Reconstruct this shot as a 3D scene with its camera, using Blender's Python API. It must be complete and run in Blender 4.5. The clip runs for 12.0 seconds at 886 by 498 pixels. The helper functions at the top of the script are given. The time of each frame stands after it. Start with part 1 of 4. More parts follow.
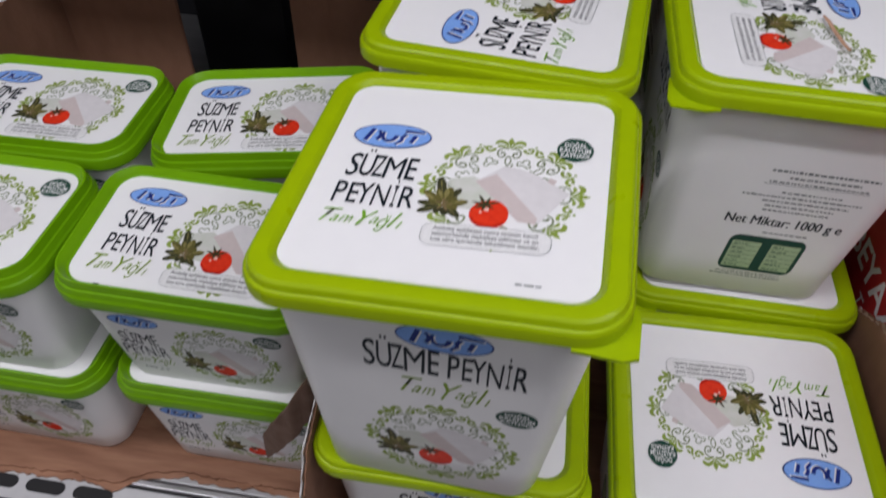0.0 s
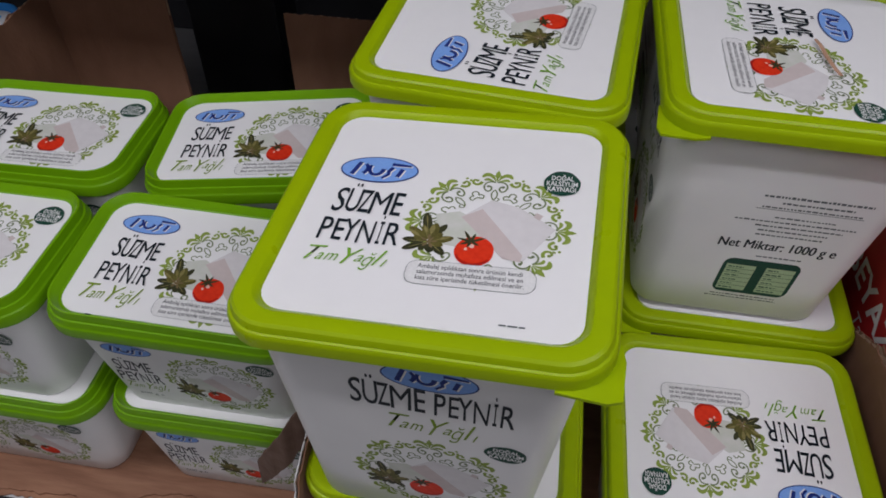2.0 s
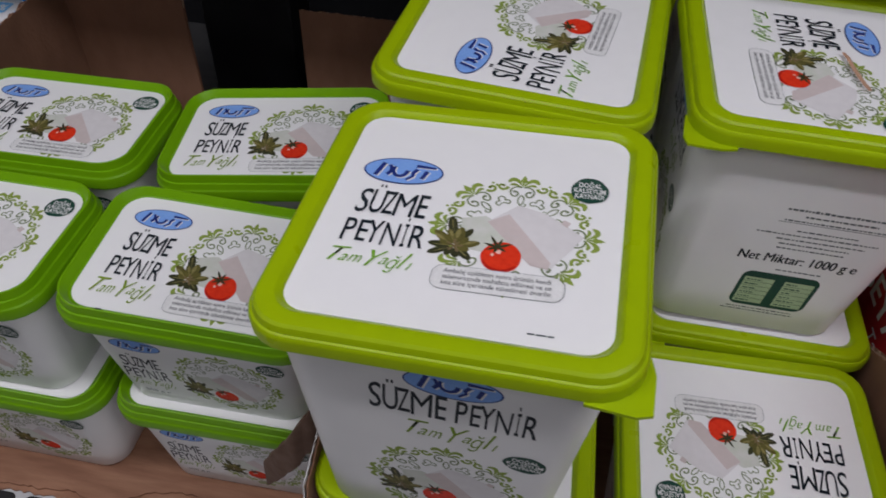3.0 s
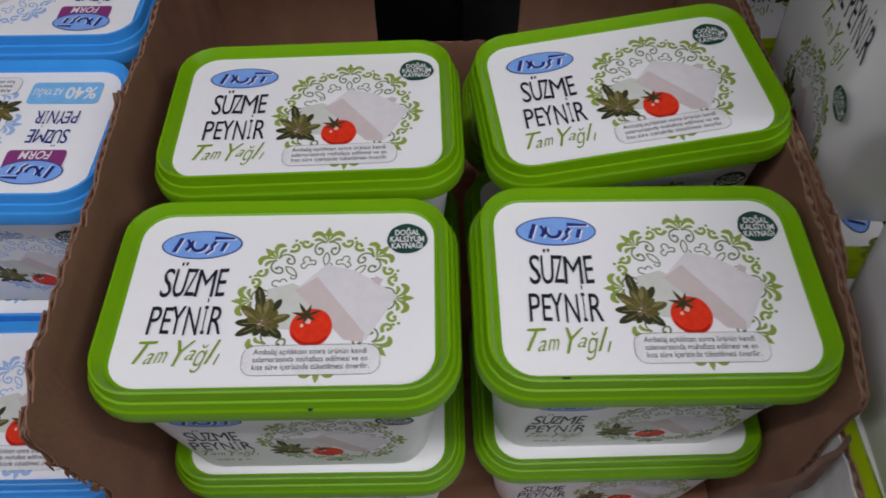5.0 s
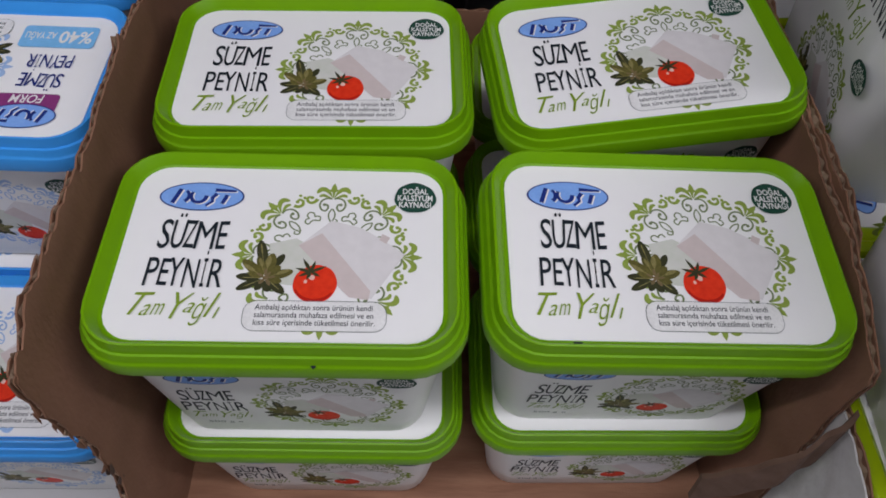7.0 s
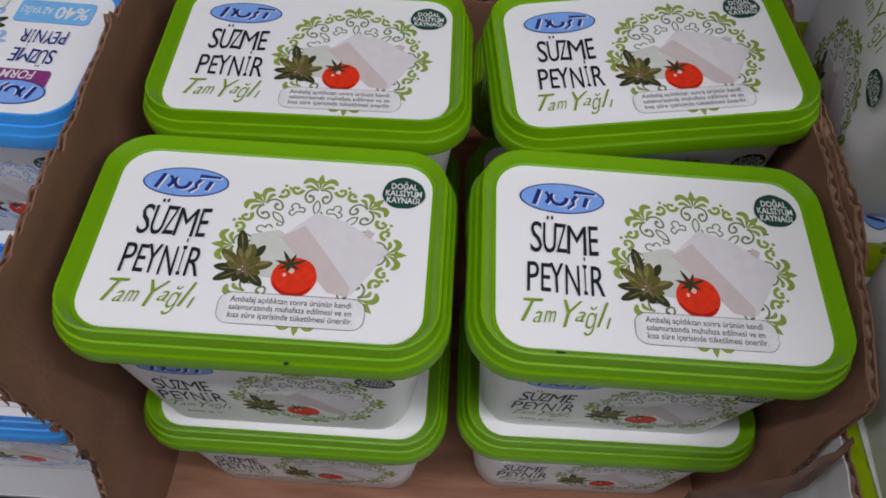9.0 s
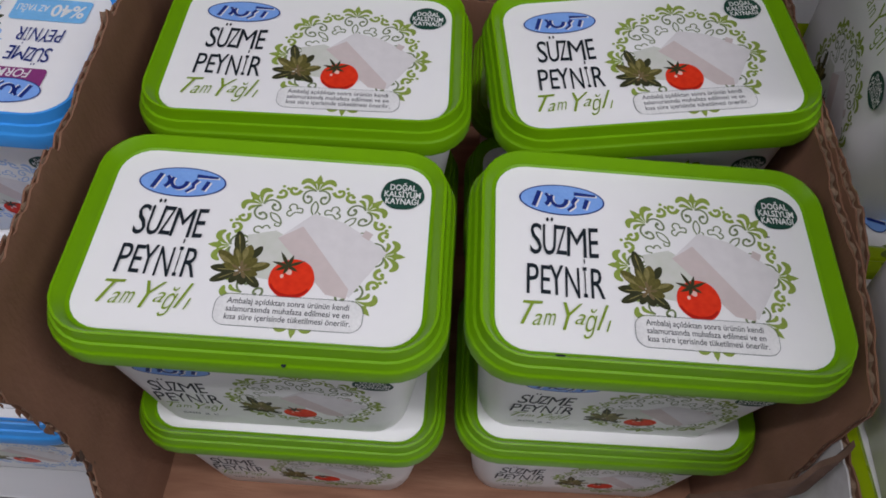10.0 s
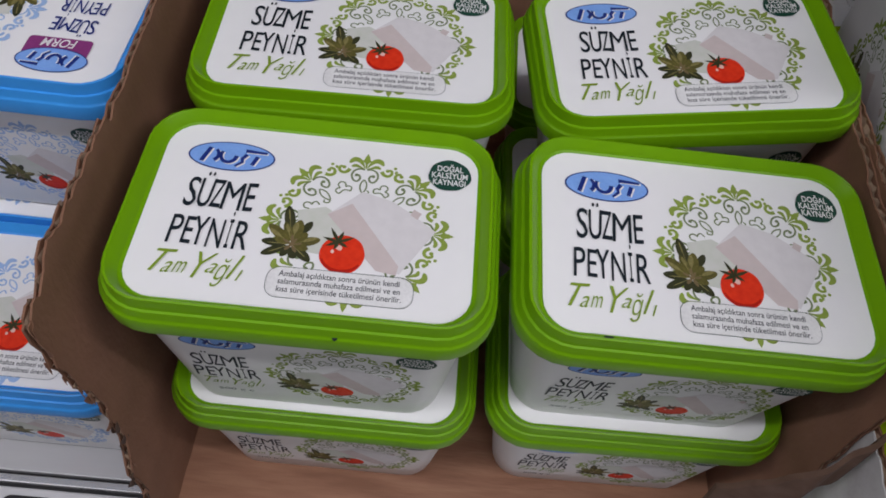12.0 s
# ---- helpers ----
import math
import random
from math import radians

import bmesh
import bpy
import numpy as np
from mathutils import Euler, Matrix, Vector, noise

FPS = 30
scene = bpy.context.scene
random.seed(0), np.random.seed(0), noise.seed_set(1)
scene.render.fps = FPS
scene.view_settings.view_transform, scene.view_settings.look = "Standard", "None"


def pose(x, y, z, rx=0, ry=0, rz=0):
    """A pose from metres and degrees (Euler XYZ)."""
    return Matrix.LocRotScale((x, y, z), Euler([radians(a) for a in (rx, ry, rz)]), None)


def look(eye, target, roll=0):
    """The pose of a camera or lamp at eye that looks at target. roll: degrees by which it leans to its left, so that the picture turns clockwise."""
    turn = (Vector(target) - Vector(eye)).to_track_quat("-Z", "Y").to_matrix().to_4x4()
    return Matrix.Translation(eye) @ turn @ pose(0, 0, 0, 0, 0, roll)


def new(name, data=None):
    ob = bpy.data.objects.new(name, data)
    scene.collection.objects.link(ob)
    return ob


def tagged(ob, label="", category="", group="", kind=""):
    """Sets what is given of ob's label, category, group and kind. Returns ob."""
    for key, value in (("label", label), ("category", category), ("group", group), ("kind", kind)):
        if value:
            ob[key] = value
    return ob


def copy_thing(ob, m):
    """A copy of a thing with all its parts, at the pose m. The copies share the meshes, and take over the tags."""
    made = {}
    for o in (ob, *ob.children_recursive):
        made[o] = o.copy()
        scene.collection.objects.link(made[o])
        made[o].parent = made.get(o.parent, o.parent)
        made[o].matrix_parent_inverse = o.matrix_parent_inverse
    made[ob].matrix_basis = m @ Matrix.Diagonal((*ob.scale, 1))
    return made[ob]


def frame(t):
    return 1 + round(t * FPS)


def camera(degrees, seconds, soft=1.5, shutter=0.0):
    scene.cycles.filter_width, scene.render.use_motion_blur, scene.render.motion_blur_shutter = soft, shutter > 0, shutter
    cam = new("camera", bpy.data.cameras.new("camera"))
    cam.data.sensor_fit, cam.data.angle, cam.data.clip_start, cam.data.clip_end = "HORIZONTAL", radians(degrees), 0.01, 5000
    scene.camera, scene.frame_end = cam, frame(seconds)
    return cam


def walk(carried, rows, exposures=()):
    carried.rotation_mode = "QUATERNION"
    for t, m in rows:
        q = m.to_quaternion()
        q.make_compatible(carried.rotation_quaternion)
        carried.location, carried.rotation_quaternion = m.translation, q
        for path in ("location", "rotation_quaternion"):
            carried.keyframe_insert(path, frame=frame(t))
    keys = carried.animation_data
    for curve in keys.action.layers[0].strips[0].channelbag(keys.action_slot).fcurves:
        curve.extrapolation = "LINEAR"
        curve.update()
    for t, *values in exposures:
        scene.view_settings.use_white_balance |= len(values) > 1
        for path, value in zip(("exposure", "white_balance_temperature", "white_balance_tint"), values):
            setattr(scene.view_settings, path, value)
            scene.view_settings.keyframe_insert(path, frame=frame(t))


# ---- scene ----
# ---- camera ----
cam = camera(61.16, 12.0, soft=1.7, shutter=0.5)
walk(cam, [
    (0.0, pose(0.2837, -0.2257, 0.4398, 44.10, -1.03, 9.14)),
    (0.5, pose(0.2833, -0.2095, 0.4494, 44.82, -1.16, 8.77)),
    (1.0, pose(0.2873, -0.2089, 0.4447, 44.49, -0.83, 8.74)),
    (1.5, pose(0.2908, -0.2124, 0.4439, 43.81, -0.32, 8.63)),
    (2.0, pose(0.2894, -0.2156, 0.4476, 44.23, -0.32, 9.20)),
    (2.5, pose(0.2871, -0.2150, 0.4448, 43.64, -1.00, 8.97)),
    (3.0, pose(0.2788, -0.2136, 0.4446, 44.39, -1.76, 10.16)),
    (3.2, pose(0.2703, -0.2111, 0.4417, 43.90, -1.91, 10.21)),
    (3.5, pose(0.2313, -0.1985, 0.4283, 41.40, -1.81, 7.70)),
    (3.6, pose(0.2003, -0.1947, 0.4263, 40.59, -3.04, 6.29)),
    (3.7, pose(0.1801, -0.1889, 0.4256, 39.67, -1.98, 5.37)),
    (5.3, pose(0.0518, -0.1334, 0.4013, 35.59, 0.78, -1.44)),
    (5.5, pose(0.0511, -0.1329, 0.4012, 35.18, 0.55, -1.92)),
    (6.0, pose(0.0506, -0.1353, 0.3968, 35.30, -1.08, -1.21)),
    (6.5, pose(0.0496, -0.1375, 0.3947, 35.07, -1.70, -0.66)),
    (6.7, pose(0.0469, -0.1402, 0.3934, 35.27, -1.83, -0.57)),
    (8.3, pose(0.0535, -0.1375, 0.3857, 35.04, -2.36, 2.06)),
    (8.5, pose(0.0589, -0.1354, 0.3855, 34.49, -1.91, 2.09)),
    (9.0, pose(0.0583, -0.1329, 0.3867, 34.43, -2.30, 2.88)),
    (9.5, pose(0.0586, -0.1330, 0.3892, 34.39, -2.22, 3.64)),
    (10.0, pose(0.0576, -0.1312, 0.3854, 34.39, -2.60, 2.91)),
    (10.5, pose(0.0502, -0.1316, 0.3845, 34.51, -3.15, 3.95)),
    (11.0, pose(0.0512, -0.1368, 0.3832, 35.17, -4.00, 3.61)),
    (11.5, pose(0.0433, -0.1397, 0.3826, 34.60, -3.91, 3.50)),
    (12.0, pose(0.0389, -0.1393, 0.3824, 34.39, -4.24, 3.93)),
], [(0.0, 0.04), (1.0, -0.22), (3.5, -0.26), (5.5, -0.02), (12.0, 0.0)])

# ---- world and lights ----
world = bpy.data.worlds.new("shop_air")
world.use_nodes = True
world.node_tree.nodes["Background"].inputs["Color"].default_value = (0.8, 0.9, 1.0, 1)
world.node_tree.nodes["Background"].inputs["Strength"].default_value = 0.015
scene.world = world


def tube_light(x, y, z, length, watts, target, width=0.06):
    lamp = bpy.data.lights.new("tube_lamp", "AREA")
    lamp.shape, lamp.size, lamp.size_y, lamp.energy = "RECTANGLE", length, width, watts
    lamp.color = (0.955, 0.932, 1.0)
    ob = new("tube_lamp", lamp)
    ob.matrix_world = look((x, y, z), target)
    return ob


# the chiller's own lamp under its canopy, and a row of tubes on the shop ceiling
tube_light(0.05, -0.24, 0.95, 2.4, 8.9, (0.05, 0.05, 0.1), 0.03)
tube_light(1.5, -1.6, 2.15, 2.4, 17, (0.4, 0.0, 0.1), 0.2)
tube_light(-1.3, -1.7, 2.15, 2.4, 4, (0.0, 0.0, 0.1), 0.2)


# ---- materials ----
def surface(name, colour, rough=0.5, metal=0.0, second=None, scale=60.0, amount=0.5, bump=0.0, bump_scale=400.0,
            stretch=(1, 1, 1), coat=0.0, sheen=0.0, thin=0.0, big=8.0, gloss=0.5):
    m = bpy.data.materials.new(name)
    m.use_nodes = True
    n, l = m.node_tree.nodes, m.node_tree.links
    b = n["Principled BSDF"]
    b.inputs["Roughness"].default_value, b.inputs["Metallic"].default_value = rough, metal
    b.inputs["Coat Weight"].default_value = coat
    b.inputs["Specular IOR Level"].default_value = gloss
    b.inputs["Subsurface Weight"].default_value = thin
    if thin:
        b.inputs["Subsurface Radius"].default_value = (0.004, 0.004, 0.004)
    colour = colour if len(colour) == 4 else (*colour, 1)
    b.inputs["Base Color"].default_value = colour
    place = n.new("ShaderNodeTexCoord")
    mp = n.new("ShaderNodeMapping")
    mp.inputs["Scale"].default_value = stretch
    l.new(place.outputs["Object"], mp.inputs["Vector"])
    if second:
        second = second if len(second) == 4 else (*second, 1)
        fine, wide = n.new("ShaderNodeTexNoise"), n.new("ShaderNodeTexNoise")
        fine.inputs["Scale"].default_value, fine.inputs["Detail"].default_value = scale, 6
        wide.inputs["Scale"].default_value, wide.inputs["Detail"].default_value = big, 3
        mix, add, ramp = n.new("ShaderNodeMix"), n.new("ShaderNodeMath"), n.new("ShaderNodeMapRange")
        l.new(mp.outputs["Vector"], fine.inputs["Vector"])
        l.new(mp.outputs["Vector"], wide.inputs["Vector"])
        add.operation = "ADD"
        l.new(fine.outputs["Fac"], add.inputs[0])
        l.new(wide.outputs["Fac"], add.inputs[1])
        ramp.inputs["From Min"].default_value, ramp.inputs["From Max"].default_value = 0.7, 1.3
        ramp.inputs["To Max"].default_value = amount
        l.new(add.outputs[0], ramp.inputs["Value"])
        mix.data_type = "RGBA"
        l.new(ramp.outputs["Result"], mix.inputs["Factor"])
        mix.inputs["A"].default_value, mix.inputs["B"].default_value = colour, second
        l.new(mix.outputs["Result"], b.inputs["Base Color"])
        vary = n.new("ShaderNodeMapRange")
        vary.inputs["From Min"].default_value, vary.inputs["From Max"].default_value = 0.3, 0.7
        vary.inputs["To Min"].default_value, vary.inputs["To Max"].default_value = rough * 0.85, min(1, rough * 1.2)
        l.new(fine.outputs["Fac"], vary.inputs["Value"])
        l.new(vary.outputs["Result"], b.inputs["Roughness"])
    if bump:
        t, bp = n.new("ShaderNodeTexNoise"), n.new("ShaderNodeBump")
        t.inputs["Scale"].default_value, t.inputs["Detail"].default_value = bump_scale, 4
        l.new(mp.outputs["Vector"], t.inputs["Vector"])
        l.new(t.outputs["Fac"], bp.inputs["Height"])
        bp.inputs["Strength"].default_value, bp.inputs["Distance"].default_value = bump, 0.001
        l.new(bp.outputs["Normal"], b.inputs["Normal"])
    return m


GREEN = surface("green_plastic", (0.160, 0.362, 0.003), 0.34, second=(0.135, 0.32, 0.003), scale=90, amount=0.6, gloss=0.20, bump=0.06, bump_scale=900, thin=0.0)
LIME = surface("lime_plastic", (0.325, 0.450, 0.002), 0.32, second=(0.275, 0.39, 0.002), scale=90, amount=0.6, gloss=0.20, bump=0.06, bump_scale=900)
BLUE = surface("blue_plastic", (0.050, 0.32, 0.80), 0.34, second=(0.036, 0.26, 0.70), scale=90, amount=0.6, gloss=0.20, bump=0.06, bump_scale=900)
WHITE = surface("white_plastic", (0.80, 0.80, 0.80), 0.33, second=(0.74, 0.74, 0.75), scale=40, amount=0.6, bump=0.05, bump_scale=500)
LABEL = surface("white_label_film", (0.83, 0.83, 0.835), 0.45, gloss=0.3, second=(0.79, 0.79, 0.80), scale=120, amount=0.5, bump=0.04, bump_scale=260)
CARD = surface("brown_cardboard", (0.240, 0.117, 0.068), 0.85, second=(0.150, 0.071, 0.041), scale=45, amount=0.6, bump=0.3, bump_scale=500, stretch=(1, 1, 0.6))
# darker brown than CARD, for the torn flap
CARD_DEEP = surface("deep_brown_card", (0.155, 0.088, 0.060), 0.9, second=(0.090, 0.050, 0.034), scale=120, amount=0.8, bump=0.5, bump_scale=300)
CARD_EDGE = surface("torn_cardboard_edge", (0.52, 0.37, 0.26), 0.95, second=(0.25, 0.15, 0.09), scale=300, amount=0.8, bump=0.6, bump_scale=1200)
# much darker brown than CARD, for part of the torn shreds
CARD_DARK = surface("dark_torn_cardboard", (0.055, 0.032, 0.024), 0.9, second=(0.10, 0.055, 0.035), scale=300, amount=0.7, bump=0.4, bump_scale=900)
CARD_FLOOR = surface("pale_cardboard_floor", (0.40, 0.205, 0.12), 0.75, second=(0.20, 0.092, 0.053), scale=75, amount=0.95, bump=0.3, bump_scale=500, stretch=(0.3, 2.0, 1))
STEEL = surface("brushed_steel", (0.50, 0.50, 0.51), 0.42, 0.35, second=(0.40, 0.40, 0.41), scale=80, amount=0.7, stretch=(0.05, 1, 1))
CHROME = surface("bright_steel", (0.80, 0.80, 0.81), 0.25, 0.85, second=(0.70, 0.70, 0.71), scale=90, amount=0.5, stretch=(0.05, 1, 1))
PAINTED = surface("grey_painted_metal", (0.60, 0.60, 0.61), 0.45, second=(0.36, 0.36, 0.37), scale=50, amount=0.6)
DARK = surface("dark_grey_panel", (0.035, 0.036, 0.042), 0.6, second=(0.022, 0.022, 0.026), scale=30, amount=0.7)
BLACK = surface("black_plastic", (0.006, 0.006, 0.007), 0.5, second=(0.010, 0.010, 0.012), scale=30, amount=0.7)
SLOT = surface("dark_slot", (0.012, 0.012, 0.013), 0.8)
CARD_PRINT = surface("white_printed_liner", (0.62, 0.62, 0.62), 0.6, second=(0.40, 0.38, 0.37), scale=120, amount=0.7, bump=0.2, bump_scale=500)
RED = surface("red_printed_card", (0.46, 0.02, 0.022), 0.5, second=(0.36, 0.012, 0.016), scale=60, amount=0.6)
PLASTER = surface("white_paint", (0.78, 0.78, 0.77), 0.8, second=(0.7, 0.7, 0.69), scale=4, amount=0.6)
TILE = surface("grey_floor_tile", (0.42, 0.41, 0.40), 0.45, second=(0.34, 0.33, 0.32), scale=10, amount=0.7)


def ink(name, colour, second=None, scale=900.0, amount=0.8):
    return surface(name, colour, 0.5, gloss=0.15, second=second or tuple(c * 0.8 for c in colour[:3]), scale=scale, amount=amount, big=120)


INK_BLACK = ink("black_ink", (0.015, 0.022, 0.03))
INK_GREY = ink("grey_ink", (0.13, 0.15, 0.16))
INK_OLIVE = ink("olive_green_ink", (0.27, 0.36, 0.07))
INK_SCROLL = ink("grey_green_ink", (0.20, 0.25, 0.13))
INK_SCRIPT = ink("moss_green_ink", (0.22, 0.33, 0.03))
INK_LIME = ink("fresh_green_ink", (0.20, 0.42, 0.04))
INK_BADGE = ink("bottle_green_ink", (0.016, 0.065, 0.045))
INK_WHITE = ink("white_ink", (0.80, 0.80, 0.80))
INK_OVAL = ink("pale_blue_ink", (0.22, 0.40, 0.80), (0.16, 0.32, 0.72))
INK_NAVY = ink("navy_ink", (0.012, 0.03, 0.20))
INK_RED = ink("tomato_red_ink", (0.76, 0.045, 0.014), (0.62, 0.026, 0.010), 500)
INK_DEEP = ink("deep_red_ink", (0.46, 0.014, 0.008))
INK_SHINE = ink("pale_pink_ink", (0.85, 0.55, 0.48))
INK_HERB = ink("herb_green_ink", (0.030, 0.034, 0.016), (0.060, 0.060, 0.026), 700)
INK_HERB_LIGHT = ink("light_herb_ink", (0.30, 0.26, 0.10), (0.12, 0.11, 0.04), 900)
INK_HERB_MID = ink("olive_leaf_ink", (0.150, 0.132, 0.034), (0.070, 0.066, 0.020), 1100, 0.95)
INK_TWIG = ink("twig_brown_ink", (0.20, 0.145, 0.075), (0.13, 0.10, 0.05), 900)
INK_CHEESE = ink("cheese_white_ink", (0.70, 0.68, 0.69), (0.64, 0.62, 0.63), 300)
INK_SIDE = ink("cheese_shade_ink", (0.60, 0.52, 0.51), (0.55, 0.475, 0.465), 300)
INK_FAR = ink("cheese_far_ink", (0.62, 0.62, 0.59), (0.52, 0.56, 0.47), 200)
INK_ICE = ink("ice_blue_ink", (0.36, 0.52, 0.80))
INK_PURPLE = ink("plum_ink", (0.25, 0.045, 0.19))
INK_SKY = ink("sky_blue_ink", (0.20, 0.50, 0.85))
INK_TABLE = ink("pale_green_ink", (0.42, 0.55, 0.33))


# ---- mesh helpers ----
def finish(name, bm, material, smooth=None):
    me = bpy.data.meshes.new(name)
    bm.normal_update()
    bm.to_mesh(me)
    bm.free()
    me.materials.append(material)
    if smooth is not None:
        me.polygons.foreach_set("use_smooth", [True] * len(me.polygons))
        me.set_sharp_from_angle(angle=radians(smooth))
    return me


def hang(name, me, parent, m=None, label=""):
    """One mesh object under a thing or a part."""
    ob = new(name, me)
    ob.parent = parent
    if m is not None:
        ob.matrix_local = m
    return tagged(ob, label, kind="stuff" if name in ("small_print", "nutrition_print", "note_text", "ornament", "ornament_scroll") else "")


def part(name, bm, material, parent, label="", smooth=None):
    return hang(name, finish(name, bm, material, smooth), parent, None, label)


def rounded(hx, hy, r, n=6):
    """Points of a rounded rectangle, counterclockwise."""
    r = min(r, hx, hy)
    pts = []
    for cx, cy, a in ((hx - r, hy - r, 0), (-hx + r, hy - r, 90), (-hx + r, -hy + r, 180), (hx - r, -hy + r, 270)):
        for i in range(n + 1):
            b = radians(a + 90 * i / n)
            pts.append((cx + r * math.cos(b), cy + r * math.sin(b)))
    return pts


def loft(bm, rings, cap_first=True, cap_last=True):
    """Skin through rings of (hx, hy, r, z)."""
    loops = [[bm.verts.new((x, y, z)) for x, y in rounded(hx, hy, r)] for hx, hy, r, z in rings]
    for a, b in zip(loops, loops[1:]):
        for i in range(len(a)):
            j = (i + 1) % len(a)
            bm.faces.new((a[i], a[j], b[j], b[i]))
    if cap_first:
        bm.faces.new(loops[0][::-1])
    if cap_last:
        bm.faces.new(loops[-1])
    return bm


def box(bm, x0, x1, y0, y1, z0, z1, bevel=0.0):
    v = [bm.verts.new((x, y, z)) for z in (z0, z1) for x, y in ((x0, y0), (x1, y0), (x1, y1), (x0, y1))]
    f = [bm.faces.new([v[i] for i in q]) for q in ((3, 2, 1, 0), (4, 5, 6, 7), (0, 1, 5, 4), (1, 2, 6, 5), (2, 3, 7, 6), (3, 0, 4, 7))]
    if bevel:
        bmesh.ops.bevel(bm, geom=list({e for q in f for e in q.edges}), offset=bevel, segments=2, affect="EDGES", profile=0.5)
    return bm


# flat artwork: every shape lies in the plane z
def blob(bm, pts, z=0.0):
    bm.faces.new([bm.verts.new((x, y, z)) for x, y in pts])


def oval(bm, cx, cy, rx, ry, z=0.0, n=28, turn=0.0, wob=0.0):
    c, s = math.cos(turn), math.sin(turn)
    pts = []
    for i in range(n):
        a = 2 * math.pi * i / n
        k = 1 + wob * math.sin(3 * a + cx * 900) + wob * 0.6 * math.sin(7 * a + cy * 700)
        x, y = rx * k * math.cos(a), ry * k * math.sin(a)
        pts.append((cx + c * x - s * y, cy + s * x + c * y))
    blob(bm, pts, z)


def leaf(bm, x, y, ang, length, width, z=0.0, n=7):
    """A pointed leaf that grows from (x, y) towards ang."""
    c, s = math.cos(ang), math.sin(ang)
    side = [(length * i / n, width * math.sin(math.pi * (i / n) ** 0.8)) for i in range(1, n)]
    pts = [(0, 0)] + [(u, -w) for u, w in side] + [(length, 0)] + [(u, w) for u, w in side[::-1]]
    blob(bm, [(x + c * u - s * w, y + s * u + c * w) for u, w in pts], z)


def stroke(bm, pts, w0, w1, z=0.0):
    """A ribbon along pts whose width goes from w0 to w1."""
    prev = None
    for i, (x, y) in enumerate(pts):
        a, b = pts[max(i - 1, 0)], pts[min(i + 1, len(pts) - 1)]
        d = math.hypot(b[0] - a[0], b[1] - a[1]) or 1
        nx, ny = -(b[1] - a[1]) / d, (b[0] - a[0]) / d
        w = (w0 + (w1 - w0) * i / (len(pts) - 1)) / 2
        cur = (bm.verts.new((x + nx * w, y + ny * w, z)), bm.verts.new((x - nx * w, y - ny * w, z)))
        if prev:
            bm.faces.new((prev[1], cur[1], cur[0], prev[0]))
        prev = cur


def lettering(name, body, material, x0, y0, x1, y1, shear=0.0, weight=0.0, spacing=1.0, align="LEFT", line=1.0, wobble=0.0):
    """Flat letters that fill the box from (x0, y0) to (x1, y1)."""
    c = bpy.data.curves.new("letters", "FONT")
    c.body, c.size, c.shear, c.offset, c.space_character, c.space_line = body, 1.0, shear, weight, spacing, line
    c.align_x, c.resolution_u, c.fill_mode = align, 3, "FRONT"
    ob = new("letters", c)
    bpy.context.view_layer.update()
    me = bpy.data.meshes.new_from_object(ob.evaluated_get(bpy.context.evaluated_depsgraph_get()))
    bpy.data.objects.remove(ob)
    bpy.data.curves.remove(c)
    co = np.zeros(len(me.vertices) * 3)
    me.vertices.foreach_get("co", co)
    co = co.reshape(-1, 3)
    lo, hi = co.min(0), co.max(0)
    co[:, 0] = x0 + (co[:, 0] - lo[0]) * (x1 - x0) / (hi[0] - lo[0])
    co[:, 1] = y0 + (co[:, 1] - lo[1]) * (y1 - y0) / (hi[1] - lo[1])
    co[:, 2] = 0
    if wobble:
        for v in co:
            q = (v[0] * 230, v[1] * 160, y0 * 500)
            v[0] += wobble * noise.noise(q)
            v[1] += wobble * 1.4 * noise.noise((q[0] * 0.7, 9.0, q[2]))
    me.vertices.foreach_set("co", co.ravel())
    me.name = name
    me.materials.clear()
    me.materials.append(material)
    return me


# brush titles: each letter with its box in millimetres on the low lid
SUZME = (("S", -43.0, 7.0, -39.2, 19.6), ("Ü", -38.8, 7.1, -34.0, 22.3), ("Z", -34.4, 7.5, -30.5, 19.2), ("M", -30.6, 7.1, -23.8, 18.8), ("E", -23.3, 7.2, -19.7, 19.1))
PEYNIR = (("P", -44.4, -7.8, -40.5, 3.4), ("E", -39.9, -7.7, -36.4, 3.0), ("Y", -36.8, -7.9, -32.2, 3.4), ("N", -31.9, -8.4, -27.0, 3.0), ("İ", -25.9, -8.0, -24.5, 6.6), ("R", -23.5, -8.1, -19.0, 3.2))
TAM_YAGLI = (("T", -46.6, -18.9, -39.0, -10.4), ("a", -42.8, -19.0, -39.6, -14.9), ("m", -39.4, -18.9, -34.9, -14.7), ("Y", -33.5, -20.2, -26.4, -10.3), ("a", -29.0, -18.2, -25.6, -14.3),
             ("ğ", -26.8, -22.6, -21.8, -12.2), ("l", -22.4, -19.5, -18.2, -10.1), ("ı", -19.4, -19.8, -17.4, -15.6))


